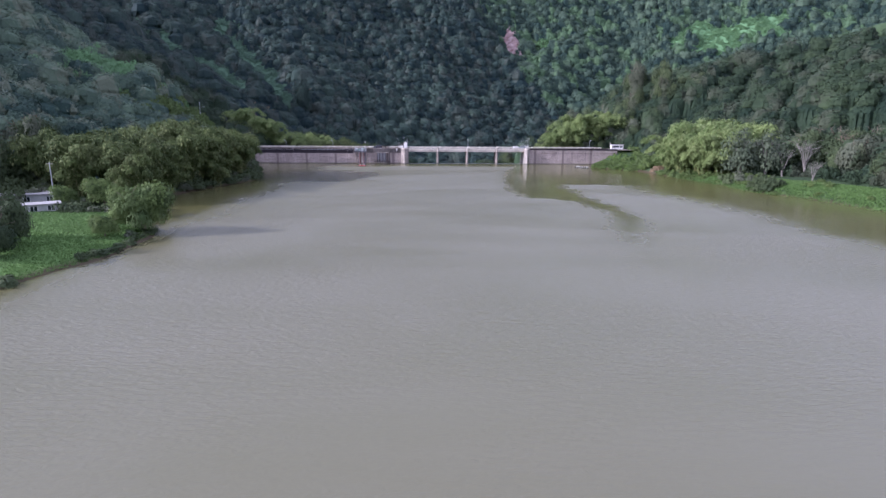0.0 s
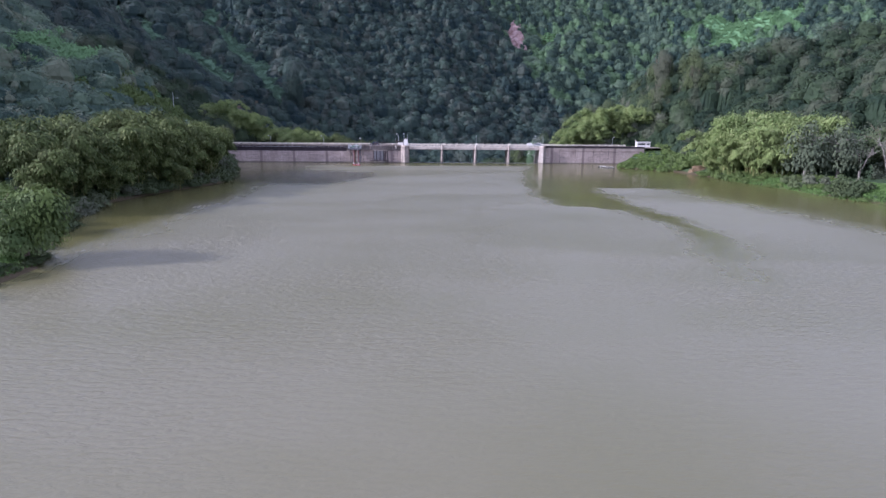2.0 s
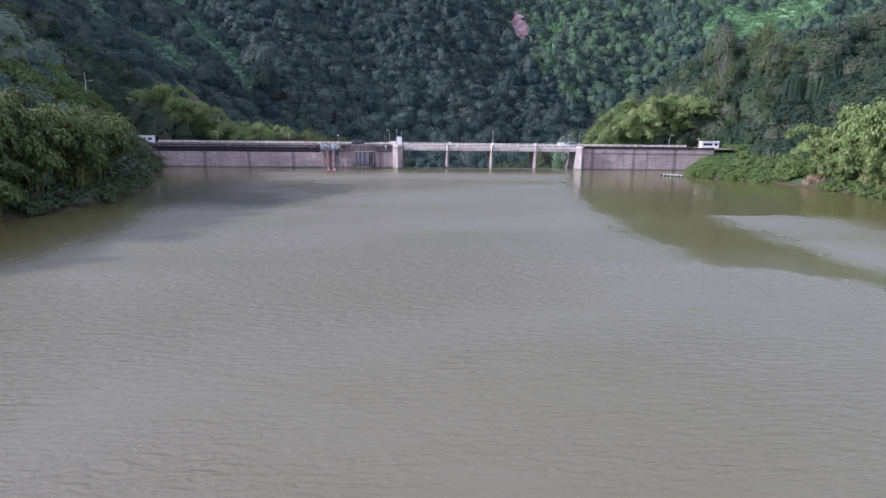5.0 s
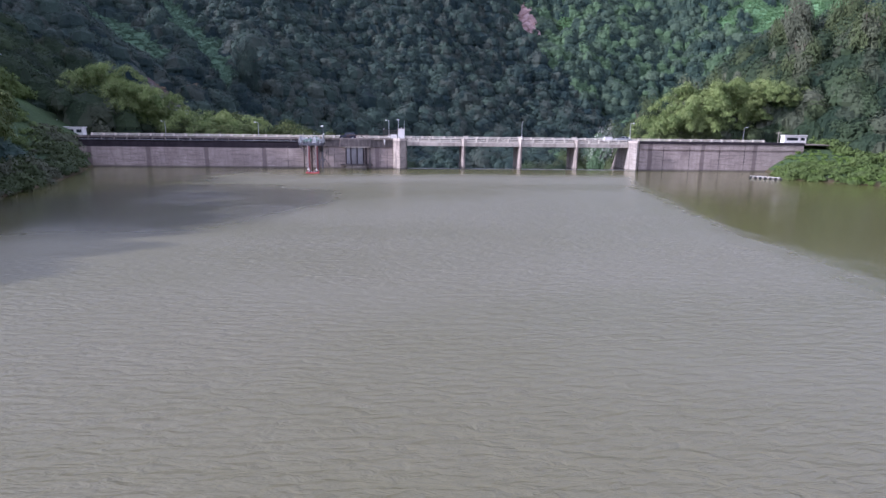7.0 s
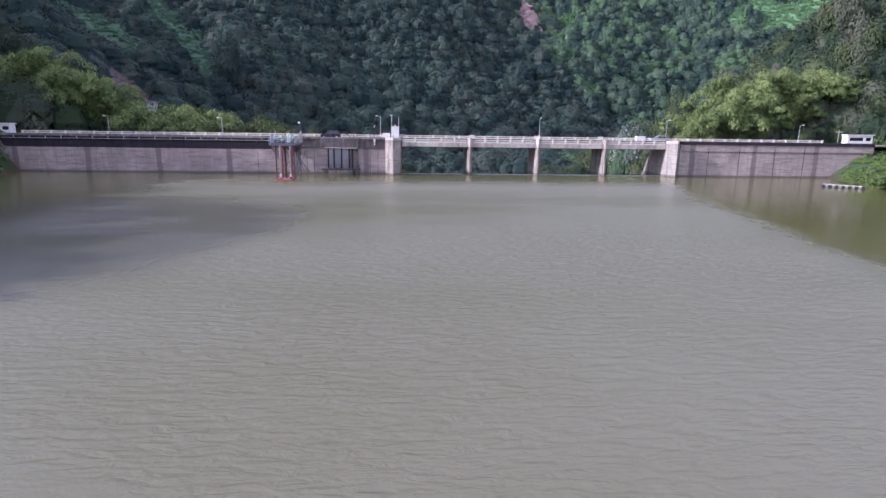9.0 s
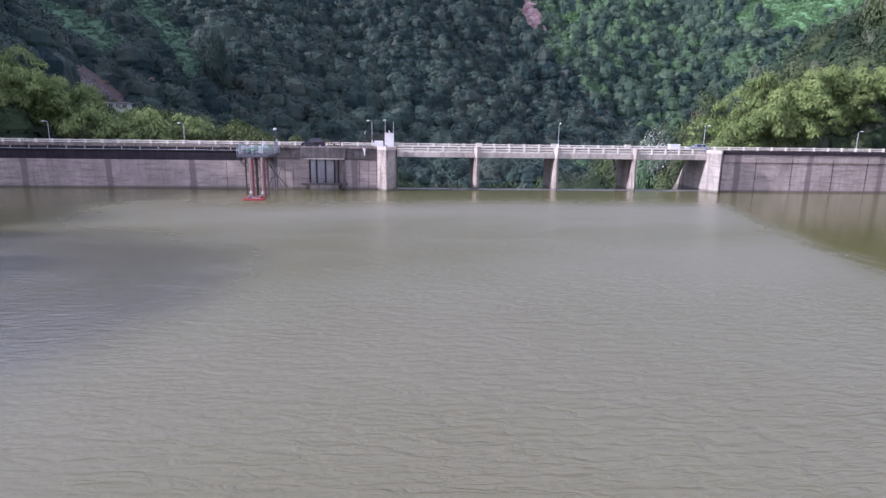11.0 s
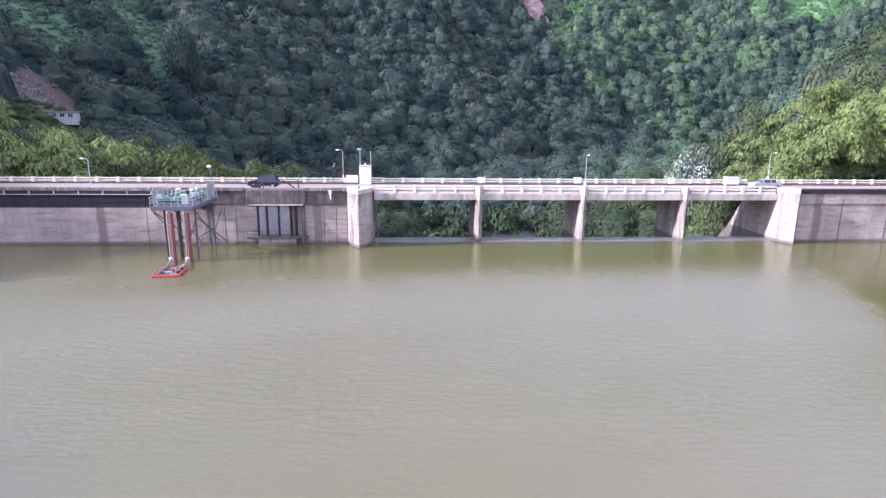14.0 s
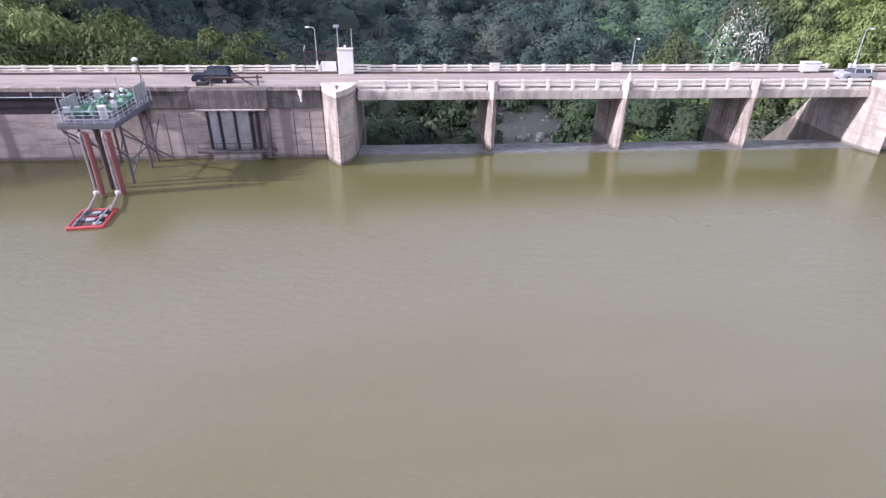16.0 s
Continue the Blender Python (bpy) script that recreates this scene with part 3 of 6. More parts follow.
def wing_wall(name, x0, x1, label, lifts=True):
    """A gravity wall: pale face, black band under the crest, lip, road slab behind."""
    w = root(name, x0, 0, 0, label, "dam wall", kind="structure")
    L = x1 - x0
    bm = B()
    prism(bm, [(FACE, -6), (FACE, 5.05), (FACE + 0.22, 5.05), (FACE + 0.22, ROAD_Z - 0.35), (BACK, ROAD_Z - 0.35), (BACK + 7, -13), (0, -13)], 0, L, "x")
    part("wall_face", bm, M_WALL, w)
    return w, L


w_left, L = wing_wall("wall_west", -88.0, -3.47, "long weathered pinkish concrete dam wall with a black-stained upper band")
# upper band in panels, with the intake stretch kept pale
for i, (a, b) in enumerate([(-88, -76.1), (-76.1, -60.9), (-60.9, -45.7), (-45.7, -30.5), (-30.5, -27.6)]):
    bm = B()
    box(bm, a + 88.03, b + 88 - 0.03, FACE - 0.02, FACE + 0.21, 5.07, 6.72, 0.03)
    part("stained_panel", bm, M_BAND, w_left, "black-stained concrete band")
    bm = B()
    box(bm, a + 88.03, b + 88 - 0.03, FACE - 0.18, FACE + 0.21, 6.75, ROAD_Z - 0.05, 0.04)
    part("cornice", bm, M_BAND, w_left, "dark crest cornice")
for i, (a, b) in enumerate([(-27.6, -17.3), (-9.3, -3.5)]):
    bm = B()
    box(bm, a + 88.03, b + 88 - 0.03, FACE - 0.02, FACE + 0.21, 5.5, ROAD_Z - 0.05, 0.03)
    part("stained_panel", bm, M_HEAD, w_left)
# pale kerb lip
for a, b in [(-88, -64), (-64, -45.7), (-45.7, -30.5), (-30.5, -17.4), (-9.3, -3.47)]:
    bm = B()
    box(bm, a + 88.02, b + 87.98, FACE - 0.22, FACE + 0.45, ROAD_Z - 0.05, ROAD_Z + 0.42, 0.04)
    part("kerb", bm, M_PIER, w_left, "stained concrete kerb")
# pipe on short brackets along the band
bm = B()
tube(bm, (4, FACE - 0.42, 6.9), (60.2, FACE - 0.42, 6.9), 0.045)
part("pipe", bm, M_GALV, w_left, "thin grey pipe")
bm = B()
box(bm, -0.05, 0.05, FACE - 0.47, FACE - 0.1, 6.82, 6.88)
box(bm, -0.07, 0.07, FACE - 0.47, FACE - 0.37, 6.84, 7.36)
first = part("bracket", bm, M_PALE, w_left)
first.location = (5, 0, 0)
for k in range(1, 18):
    piece("bracket", first.data, w_left, (5 + k * 3.15, 0, 0))
# vertical joints as narrow recess covers
for x in (-30.5, -20.1, -18.6, -6.6, -4.9):
    bm = B()
    box(bm, x + 88 - 0.035, x + 88 + 0.035, FACE - 0.012, FACE + 0.05, -1, 5.04)
    part("joint", bm, M_BAND, w_left)

w_right, L = wing_wall("wall_east", 62.4, 108.0, "weathered grey-pink concrete dam wall with dark crest edge")
for a, b in [(62.4, 76.2), (76.2, 84.5), (84.5, 91.5), (91.5, 108)]:
    bm = B()
    box(bm, a - 62.37, b - 62.43, FACE - 0.02, FACE + 0.21, 5.62, ROAD_Z - 0.3, 0.03)
    part("upper_panel", bm, M_WALL, w_right)
    bm = B()
    box(bm, a - 62.37, b - 62.43, FACE - 0.2, FACE + 0.4, ROAD_Z - 0.28, ROAD_Z + 0.42, 0.04)
    part("kerb", bm, M_BAND, w_right, "dark weathered kerb")
for x in (69.0, 76.2, 84.5, 91.5):
    bm = B()
    box(bm, x - 62.4 - 0.04, x - 62.4 + 0.04, FACE - 0.035, FACE + 0.05, 0.3, 6.3)
    part("joint", bm, M_BAND, w_right)

# abutment noses at both ends of the spillway
def ogive(wl, wr, nose, back, k=8):
    """Half-widths wl and wr, two arcs meeting in a sharp edge at -nose, straight back to +back."""
    arc = [((1 - u ** 1.7), -nose * u) for u in np.linspace(0, 1, k)[:-1]]
    return [(wr, back)] + [(wr * x, y) for x, y in arc] + [(0.0, -nose)] + [(-wl * x, y) for x, y in arc[::-1]] + [(-wl, back)]


for x, wl, wr, nose, lab in ((-1.6, 1.95, 1.7, 4.1, "tall sharp-edged concrete abutment nose with stained sides"),
                             (60.95, 1.15, 1.5, 2.75, "tall sharp-edged concrete abutment nose, pale on its sunny side")):
    ab = root("abutment", x, 0, -6, lab, "dam abutment", "dam abutments", "structure")
    bm = B()
    prism(bm, ogive(wl, wr, nose, BACK), 0, ROAD_Z + 6 - 0.12)
    part("shaft", bm, M_PIER if x < 0 else M_SUNLIT_PIER, ab)
    bm = B()
    prism(bm, ogive(wl + 0.04, wr + 0.04, nose + 0.06, 0.6), ROAD_Z + 6 - 0.12, ROAD_Z + 6 + 0.44)
    part("cap", bm, M_PALE, ab, "pale concrete cap")

# piers
pier = root("pier", SPAN, 0, -6, "slender concrete spillway pier with a pointed nose", "dam pier", "spillway piers", "structure")
bm = B()
prism(bm, [(0.0, 0.0), (0.52, 0.75), (0.52, 8.2), (-0.52, 8.2), (-0.52, 0.75)], 0, 6.0 + 6)
part("shaft", bm, M_PIER, pier)
bm = B()
prism(bm, [(0.0, -0.02), (0.56, 0.6), (0.56, 1.05), (-0.56, 1.05), (-0.56, 0.6)], 6.0 + 6, 7.95 + 6)
part("head", bm, M_PALE, pier, "pale painted pier head")
for k in (2, 3):
    copy_thing(pier, pose(SPAN * k, 0, -6))

# the spillway sills: rounded crests with a skin of flowing water
for a, b in BAY:
    sill = root("spillway_crest", a - 0.3, 0, -7, "low rounded concrete spillway crest just awash", "spillway", "spillway crests", "structure")
    bm = B()
    prof = [(0.6, 0), (0.6, 6.6), (1.2, 6.92), (2.2, 6.97), (3.0, 6.9), (4.2, 6.2), (5.6, 4.8), (8.5, 0.5), (10, -4.5), (0.6, -4.5)]
    prism(bm, prof, 0, b - a + 0.6, "x")
    part("crest", bm, M_HEAD, sill)
    bm = B()
    prof = [(1.9, 6.90), (1.9, 7.012), (2.4, 7.02), (3.1, 6.97), (4.3, 6.28), (5.7, 4.88), (8.6, 0.58), (8.5, 0.5), (5.6, 4.78), (4.2, 6.18), (3.0, 6.88)]
    prism(bm, prof, 0.2, b - a + 0.4, "x")
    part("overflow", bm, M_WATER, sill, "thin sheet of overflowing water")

# training walls of the stilling pool
for x in (59.82, -0.35):
    bm = B()
    prism(bm, [(8.5, -13), (8.5, 5.2), (8.8, 5.2), (12.0, 0.6), (21, -8), (24, -13)], 0, 1.2, "x")
    solo("training_wall", bm, M_PIER, "sloping concrete training wall below the spillway", "retaining wall", (x if x > 0 else x - 0.6, 0, 0), "training walls", "structure")

# bridge deck: one span to a bay
for a, b in [(0.27, 15.24), (15.24, 30.48), (30.48, 45.72), (45.72, 59.78)]:
    d = root("bridge_span", a, 0, 0, "concrete road bridge span with a pale edge beam", "bridge", "bridge spans", "structure")
    L = b - a
    bm = B()
    box(bm, 0.01, L - 0.01, 0.85, BACK, 6.9, ROAD_Z - 0.02)
    part("slab", bm, M_PALE, d)
    bm = B()
    box(bm, 0.01, L - 0.01, 0.38, 0.84, 5.95, 6.86, 0.03)
    part("edge_beam", bm, M_PALE, d, "pale painted edge beam")
    for y in (0.95, 3.0, 5.2, 7.3):
        bm = B()
        box(bm, 0.3, L - 0.3, y, y + 0.38, 6.0, 6.88)
        part("girder", bm, M_PIER, d)

# road on top
bm = B()
box(bm, -96, 118, 0.86, 7.5, ROAD_Z - 0.3, ROAD_Z + 0.006)
road = solo("road", bm, M_ROAD, "narrow sun-bleached road along the dam crest", "road", kind="structure")
for x0, x1, s in ((-88, -3.47, 1), (62.4, 108, 1)):
    bm = B()
    box(bm, x0, x1, FACE + 0.46, 0.85, ROAD_Z - 0.34, ROAD_Z + 0.30)
    solo("pavement", bm, M_ROAD, "dusty strip between road and dam edge", "pavement", kind="structure")
bm = B()
box(bm, -88, 108, 7.51, BACK + 0.1, ROAD_Z - 0.34, ROAD_Z + 0.16, 0.03)
solo("kerb", bm, M_PALE, "pale concrete kerb along the far side of the road", "kerb", kind="structure")


# dark brown line at the foot of the far kerb, built as tubes
gp = root("kerb_foot_line", -84, 7.36, ROAD_Z, "dark brown line of tubes along the foot of the far kerb", "pipe")
for k in range(16):
    bm = B()
    tube(bm, (k * 11.8, 0, 0.13), (k * 11.8 + 11.7, 0, 0.13), 0.11, n=8)
    part("tube_length", bm, M_RUST, gp)


# ---- railings ----
def post_mesh(w, h):
    bm = B()
    box(bm, -w / 2, w / 2, -0.16, 0.16, 0, h, 0.03)
    box(bm, -w / 2 - 0.03, w / 2 + 0.03, -0.19, 0.19, h - 0.14, h, 0.02)
    me = bpy.data.meshes.new("post")
    bm.to_mesh(me)
    bm.free()
    me.materials.append(M_RAIL)
    return me


def rail_mesh(n, z, h=0.19, t=0.14):
    bm = B()
    box(bm, -n / 2, n / 2, -t / 2, t / 2, z - h / 2, z + h / 2, 0.015)
    me = bpy.data.meshes.new("rail")
    bm.to_mesh(me)
    bm.free()
    me.materials.append(M_RAIL)
    return me


BAYW = SPAN / 5
POST, BIGPOST = post_mesh(0.42, 0.78), post_mesh(1.15, 0.94)
R_LOW, R_TOP = rail_mesh(BAYW - 0.44, 0.28), rail_mesh(BAYW - 0.44, 0.62)


def railing(x0, n, y, z, label, big=()):
    r = root("railing", x0, y, z, label, "railing", "dam railings")
    for k in range(n + 1):
        piece("post", BIGPOST if k in big else POST, r, (k * BAYW, 0, 0))
        if k < n:
            piece("rail", R_LOW, r, ((k + 0.5) * BAYW, 0, 0))
            piece("rail", R_TOP, r, ((k + 0.5) * BAYW, 0, 0))
    return r


railing(-83.8, 26, 7.95, ROAD_Z + 0.16, "cream concrete post-and-rail fence beside the road")
railing(1.3, 19, 7.95, ROAD_Z + 0.16, "cream concrete bridge railing with stout posts over the piers", (5, 10, 15))
railing(62.4, 13, 7.95, ROAD_Z + 0.16, "cream concrete post-and-rail fence beside the road")

NPOST = post_mesh(0.36, 1.20)
for i, (a, b) in enumerate([(0.3, 14.66), (15.82, 29.9), (31.06, 45.14), (46.3, 59.75)]):
    r = root("railing", a, 0.6, 6.87, "low cream concrete bridge parapet with three rails", "railing", "dam railings")
    wdt = (b - a) / 5
    rails = [rail_mesh(wdt - 0.37, 0.14, 0.26, 0.18), rail_mesh(wdt - 0.37, 0.60, 0.22, 0.14), rail_mesh(wdt - 0.37, 1.05, 0.22, 0.14)]
    for k in range(6):
        if 0 < k < 5:
            piece("post", NPOST, r, (k * wdt, 0, 0))
        if k < 5:
            for me in rails:
                piece("rail", me, r, ((k + 0.5) * wdt, 0, 0))


# ---- street lamps ----
def street_lamp(h):
    s = root("street_lamp", 0, 0, 0, "slim pale street lamp with a short curved arm", "street lamp", "street lamps")
    bm = B()
    box(bm, -0.2, 0.2, -0.2, 0.2, 0, 0.35, 0.04)
    tube(bm, (0, 0, 0.35), (0, 0, 0.9), 0.17, 0.09)
    part("base", bm, M_WHITE, s)
    bm = B()
    tube(bm, (0, 0, 0.3), (0, 0, h), 0.075, 0.05)
    part("pole", bm, M_GALV, s)
    bm = B()
    pts = [(0, 0, h), (-0.08, 0, h + 0.15), (-0.28, 0, h + 0.24), (-0.6, 0, h + 0.26)]
    for p, q in zip(pts, pts[1:]):
        tube(bm, p, q, 0.04)
    part("arm", bm, M_GALV, s)
    bm = B()
    bmesh.ops.create_uvsphere(bm, u_segments=10, v_segments=6, radius=1, matrix=Matrix.Translation((-0.8, 0, h + 0.24)) @ Matrix.Diagonal((0.32, 0.13, 0.10, 1)))
    part("lamp_head", bm, M_WHITE, s)
    return s


lamp = street_lamp(4.4)
lamp.matrix_world = pose(-4.75, 7.95, 7.9)
for x, y, z, rz in ((30.75, 0.9, 7.8, 90), (62.9, 7.95, 7.9, 180), (-38.0, 0.2, 6.9, 0), (-61.4, 0.2, 6.9, 0), (95.9, 7.95, 7.2, 180), (-92.5, 9, 6.9, 0)):
    copy_thing(lamp, pose(x, y, z, 0, 0, rz))

# ---- gate pillar on the left abutment ----
g = root("control_pillar", -1.35, 7.5, ROAD_Z, "white-painted concrete control pillar with masts", "pillar")
bm = B()
box(bm, -0.88, 0.88, -0.5, 0.6, 0, 2.75, 0.04)
part("body", bm, M_WHITE, g)
bm = B()
box(bm, -0.94, 0.94, -0.56, 0.66, 2.75, 2.88, 0.02)
part("cap", bm, M_PALE, g)
bm = B()
tube(bm, (-0.8, 0.3, 2.85), (-0.8, 0.3, 5.3), 0.06)
box(bm, -1.2, -0.6, 0.2, 0.4, 5.1, 5.4, 0.03)
part("camera_mast", bm, M_GALV, g, "grey mast with a camera bracket")
bm = B()
tube(bm, (0.8, 0.3, 2.85), (0.8, 0.3, 5.0), 0.05)
part("mast", bm, M_GALV, g)
bm = B()
tube(bm, (0, 0, 2.85), (0, 0, 3.2), 0.12)
part("vent", bm, M_WHITE, g)

bm = B()
box(bm, -4.3, -2.55, 7.8, 8.1, ROAD_Z + 0.2, ROAD_Z + 1.3, 0.03)
solo("parapet", bm, M_WHITE, "short white parapet between lamp and pillar", "parapet", kind="structure")

bm = B()
for z in (0.44, 0.78):
    box(bm, -0.42, 1.08, 7.88, 8.02, ROAD_Z + z, ROAD_Z + z + 0.19, 0.015)
box(bm, -0.42, 1.08, 7.8, 8.1, ROAD_Z + 0.16, ROAD_Z + 0.3, 0.02)
solo("parapet", bm, M_RAIL, "short cream rail between the pillar and the bridge", "parapet", kind="structure")

gate = root("metal_gate", -5.3, 7.9, ROAD_Z + 0.1, "rusty mesh gate in a pipe frame beside the pillar", "gate")
bm = B()
for z in (0.9, 1.6, 2.3):
    tube(bm, (-0.9, 0, z), (2.9, 0, z), 0.045)
for x in (-0.9, 0.4, 1.7, 2.9):
    tube(bm, (x, 0, 0), (x, 0, 2.4), 0.05)
part("gate_frame", bm, M_RUST, gate)
for x in (-0.55, -0.2, 0.15, 0.75, 1.05, 1.35, 2.0, 2.3, 2.6):
    bm = B()
    tube(bm, (x, 0, 0.1), (x, 0, 2.3), 0.018, n=5)
    part("bar", bm, M_RUST, gate)
bm = B()
tube(bm, (-0.9, 0, 2.4), (-0.75, 0, 3.0), 0.06)
part("bent_post", bm, M_GALV, gate)

# small dark thing of unknown kind on the abutment cap; its parts are invented
v = root("dark_fixture", -1.6, -2.6, ROAD_Z + 0.1, "small black fixture of unknown kind on a round foot", "valve")
bm = B()
tube(bm, (0, 0, 0), (0, 0, 0.14), 0.28, 0.24, 12)
part("foot", bm, M_BLACK, v)
bm = B()
tube(bm, (0, 0, 0.14), (0, 0, 0.6), 0.09, 0.07, 8)
part("spindle", bm, M_BLACK, v)
bm = B()
tube(bm, (-0.16, 0, 0.6), (0.16, 0, 0.66), 0.05)
part("handle", bm, M_BLACK, v)

p = root("drain_hopper", -5.6, FACE - 0.2, 6.55, "white drain hopper hung on the dam edge", "drain pipe")
bm = B()
tube(bm, (0, 0, 0.35), (0, 0, 0.95), 0.16, 0.26, 10)
part("hopper", bm, M_WHITE, p)
bm = B()
tube(bm, (0, 0, -0.3), (0, 0, 0.35), 0.09, 0.09, 8)
part("spout", bm, M_WHITE, p)

# ---- intake gate in the left wall ----
it = root("intake_gate", -12.95, FACE, 0, "gate recess with pale stoplogs under a stained concrete head block", "sluice gate", kind="structure")
bm = B()
box(bm, -3.95, 3.95, -0.62, 1.2, 5.62, ROAD_Z + 0.16, 0.06)
part("head_block", bm, M_HEAD, it, "stained dark concrete head block")
bm = B()
box(bm, -3.6, 3.6, -0.72, 0.0, 5.42, 5.61, 0.03)
part("lintel", bm, M_PALE, it)
bm = B()
box(bm, -4.1, 4.2, -0.95, -0.02, 0.85, 1.15, 0.04)
part("ledge", bm, M_HEAD, it)
bm = B()
box(bm, -2.6, 2.6, -0.8, -0.02, -1.5, 0.83, 0.06)
part("plinth", bm, M_PIER, it)
for x in (-2.55, -1.35, 0.25, 1.85, 2.55):
    bm = B()
    box(bm, x - 0.13, x + 0.13, -0.55, -0.02, 1.16, 5.41, 0.02)
    part("guide_post", bm, M_BAND, it, "dark steel gate guide")
for a, b in ((-2.43, -1.47), (-1.23, 0.13), (0.37, 1.73)):
    for k in range(3):
        bm = B()
        box(bm, a, b, -0.40 - 0.012 * (k % 2), -0.05, 1.18 + k * 1.40, 1.18 + k * 1.40 + 1.392, 0.02)
        part("stoplog", bm, M_GATE, it, "pale grey stoplog plate")
bm = B()
prism(bm, [(-0.02, 0.4), (-1.1, 0.4), (-0.25, 5.35), (-0.02, 5.35)], 3.35, 3.75, "x")
part("buttress", bm, M_HEAD, it, "dark stained concrete buttress")
for z in (1.5, 1.95):
    bm = B()
    tube(bm, (-4.0, -0.9, z), (4.1, -0.9, z), 0.03, n=6)
    part("hand_rail", bm, M_RUST, it)
for x in (-4.0, -2.0, 0, 2.0, 4.1):
    bm = B()
    tube(bm, (x, -0.9, 1.15), (x, -0.9, 1.98), 0.03, n=6)
    part("rail_post", bm, M_RUST, it)

hoist = root("hoist_frame", -13.0, 0.3, ROAD_Z + 0.2, "rusty lifting frame with two leaning struts", "hoist")
bm = B()
tube(bm, (-2.6, -0.4, 0.9), (3.4, -0.4, 0.95), 0.10)
part("beam", bm, M_RUST, hoist)
for p, q in (((-1.9, -0.4, 0), (-1.9, -0.4, 1.0)), ((2.9, -0.4, 0), (2.9, -0.4, 1.2)), ((-3.0, -0.4, 0), (-1.6, -0.4, 1.1)), ((0.6, -0.4, 1.3), (2.4, -0.4, 0.05))):
    bm = B()
    tube(bm, p, q, 0.09)
    part("strut", bm, M_RUST, hoist)
bm = B()
box(bm, -3.5, -2.3, -0.5, 0.1, 0, 0.45, 0.05)
part("winch", bm, M_BLACK, hoist)

# ---- pump platform ----
PX0, PX1, PY0, PY1, PZ = -25.9, -20.9, -10.3, -1.3, 6.6
pf = root("pump_platform", PX0, PY0, 0, "grey steel pump platform on braced legs against the dam", "platform")
W, D = PX1 - PX0, PY1 - PY0
for (p0, p1, q0, q1) in ((0, W, 0, 0.28), (0, W, D - 0.28, D), (0, 0.28, 0.29, D - 0.29), (W - 0.28, W, 0.29, D - 0.29)):
    bm = B()
    box(bm, p0, p1, q0, q1, PZ - 0.5, PZ - 0.1, 0.03)
    part("edge_beam", bm, M_STEEL, pf)
for k in range(1, 6):
    bm = B()
    box(bm, 0.29, W - 0.29, D * k / 6 - 0.09, D * k / 6 + 0.09, PZ - 0.45, PZ - 0.12)
    part("joist", bm, M_STEEL, pf)
bm = B()
box(bm, 0.05, W - 0.05, 0.05, D - 0.05, PZ - 0.09, PZ)
part("deck", bm, M_STEEL, pf, "grey steel grating deck")
for x, y, lean in ((0.9, 1.6, 0.0), (W - 0.6, 2.2, 0.0), (W - 0.5, D - 2.4, 0.0), (W - 0.5, D - 0.6, 0.0), (0.8, D - 0.8, 0.0)):
    bm = B()
    tube(bm, (x, y, -4), (x, y, PZ - 0.1), 0.13)
    part("leg", bm, M_STEEL if x > 3 else M_RUST, pf)
for p, q in (((W - 0.6, 2.2, PZ - 0.9), (W + 0.3, D - 1.0, 0.6)), ((W - 0.5, D - 0.6, 4.6), (W - 0.6, 2.4, 0.9)), ((0.9, 1.6, PZ - 0.9), (3.0, 2.2, 2.0)),
             ((W - 0.4, 2.4, 2.4), (W - 0.4, D - 0.6, 2.4)), ((0.2, 0.3, PZ - 0.8), (1.6, 1.6, 3.4)), ((W - 0.5, 2.3, 4.9), (W + 1.3, D - 0.6, 0.4)), ((3.4, 2.2, 1.8), (W - 0.6, 2.3, 4.8)),
             ((0.1, 0.2, PZ - 0.5), (2.2, 3.0, 3.0)), ((2.6, 0.4, PZ - 0.5), (W - 0.6, 3.4, 1.6)), ((0.9, 1.6, 1.2), (W - 0.6, 2.2, 3.4)), ((W - 0.5, D - 2.4, 0.4), (W + 0.6, D - 0.7, 4.8))):
    bm = B()
    tube(bm, p, q, 0.07, n=6)
    part("brace", bm, M_STEEL, pf)
edge = [((0, 0), (W, 0), 6), ((W, 0), (W, D), 8), ((0, 0), (0, D), 8)]
for (ax, ay), (bx, by), n in edge:
    for k in range(n + (1 if (ax, ay, bx) == (0, 0, W) else 1)):
        t = k / n
        x, y = ax + (bx - ax) * t, ay + (by - ay) * t
        if k == 0 and (ax, ay) == (0, 0) and bx == 0:
            continue
        if k == 0 and ax == W:
            continue
        bm = B()
        tube(bm, (x, y, PZ), (x, y, PZ + 1.1), 0.035, n=6)
        part("guard_post", bm, M_GALV, pf)
    for z in (0.4, 0.75, 1.1):
        bm = B()
        tube(bm, (ax, ay, PZ + z), (bx, by, PZ + z), 0.03, n=6)
        part("guard_rail", bm, M_GALV, pf)
# sheet guards at two corners
for k in range(4):
    bm = B()
    box(bm, -0.03, 0.03, 1.6 + k * 0.75, 2.25 + k * 0.75, PZ + 0.15, PZ + 1.75, 0.01)
    part("guard_panel", bm, M_GALV, pf, "grey sheet guard panel")
for k in range(5):
    bm = B()
    tube(bm, (W - 0.1, D - 0.6 - k * 0.7, PZ), (W - 0.1, D - 0.6 - k * 0.7, PZ + 2.4 - 0.1 * k), 0.055, n=6)
    part("tall_post", bm, M_GALV, pf)
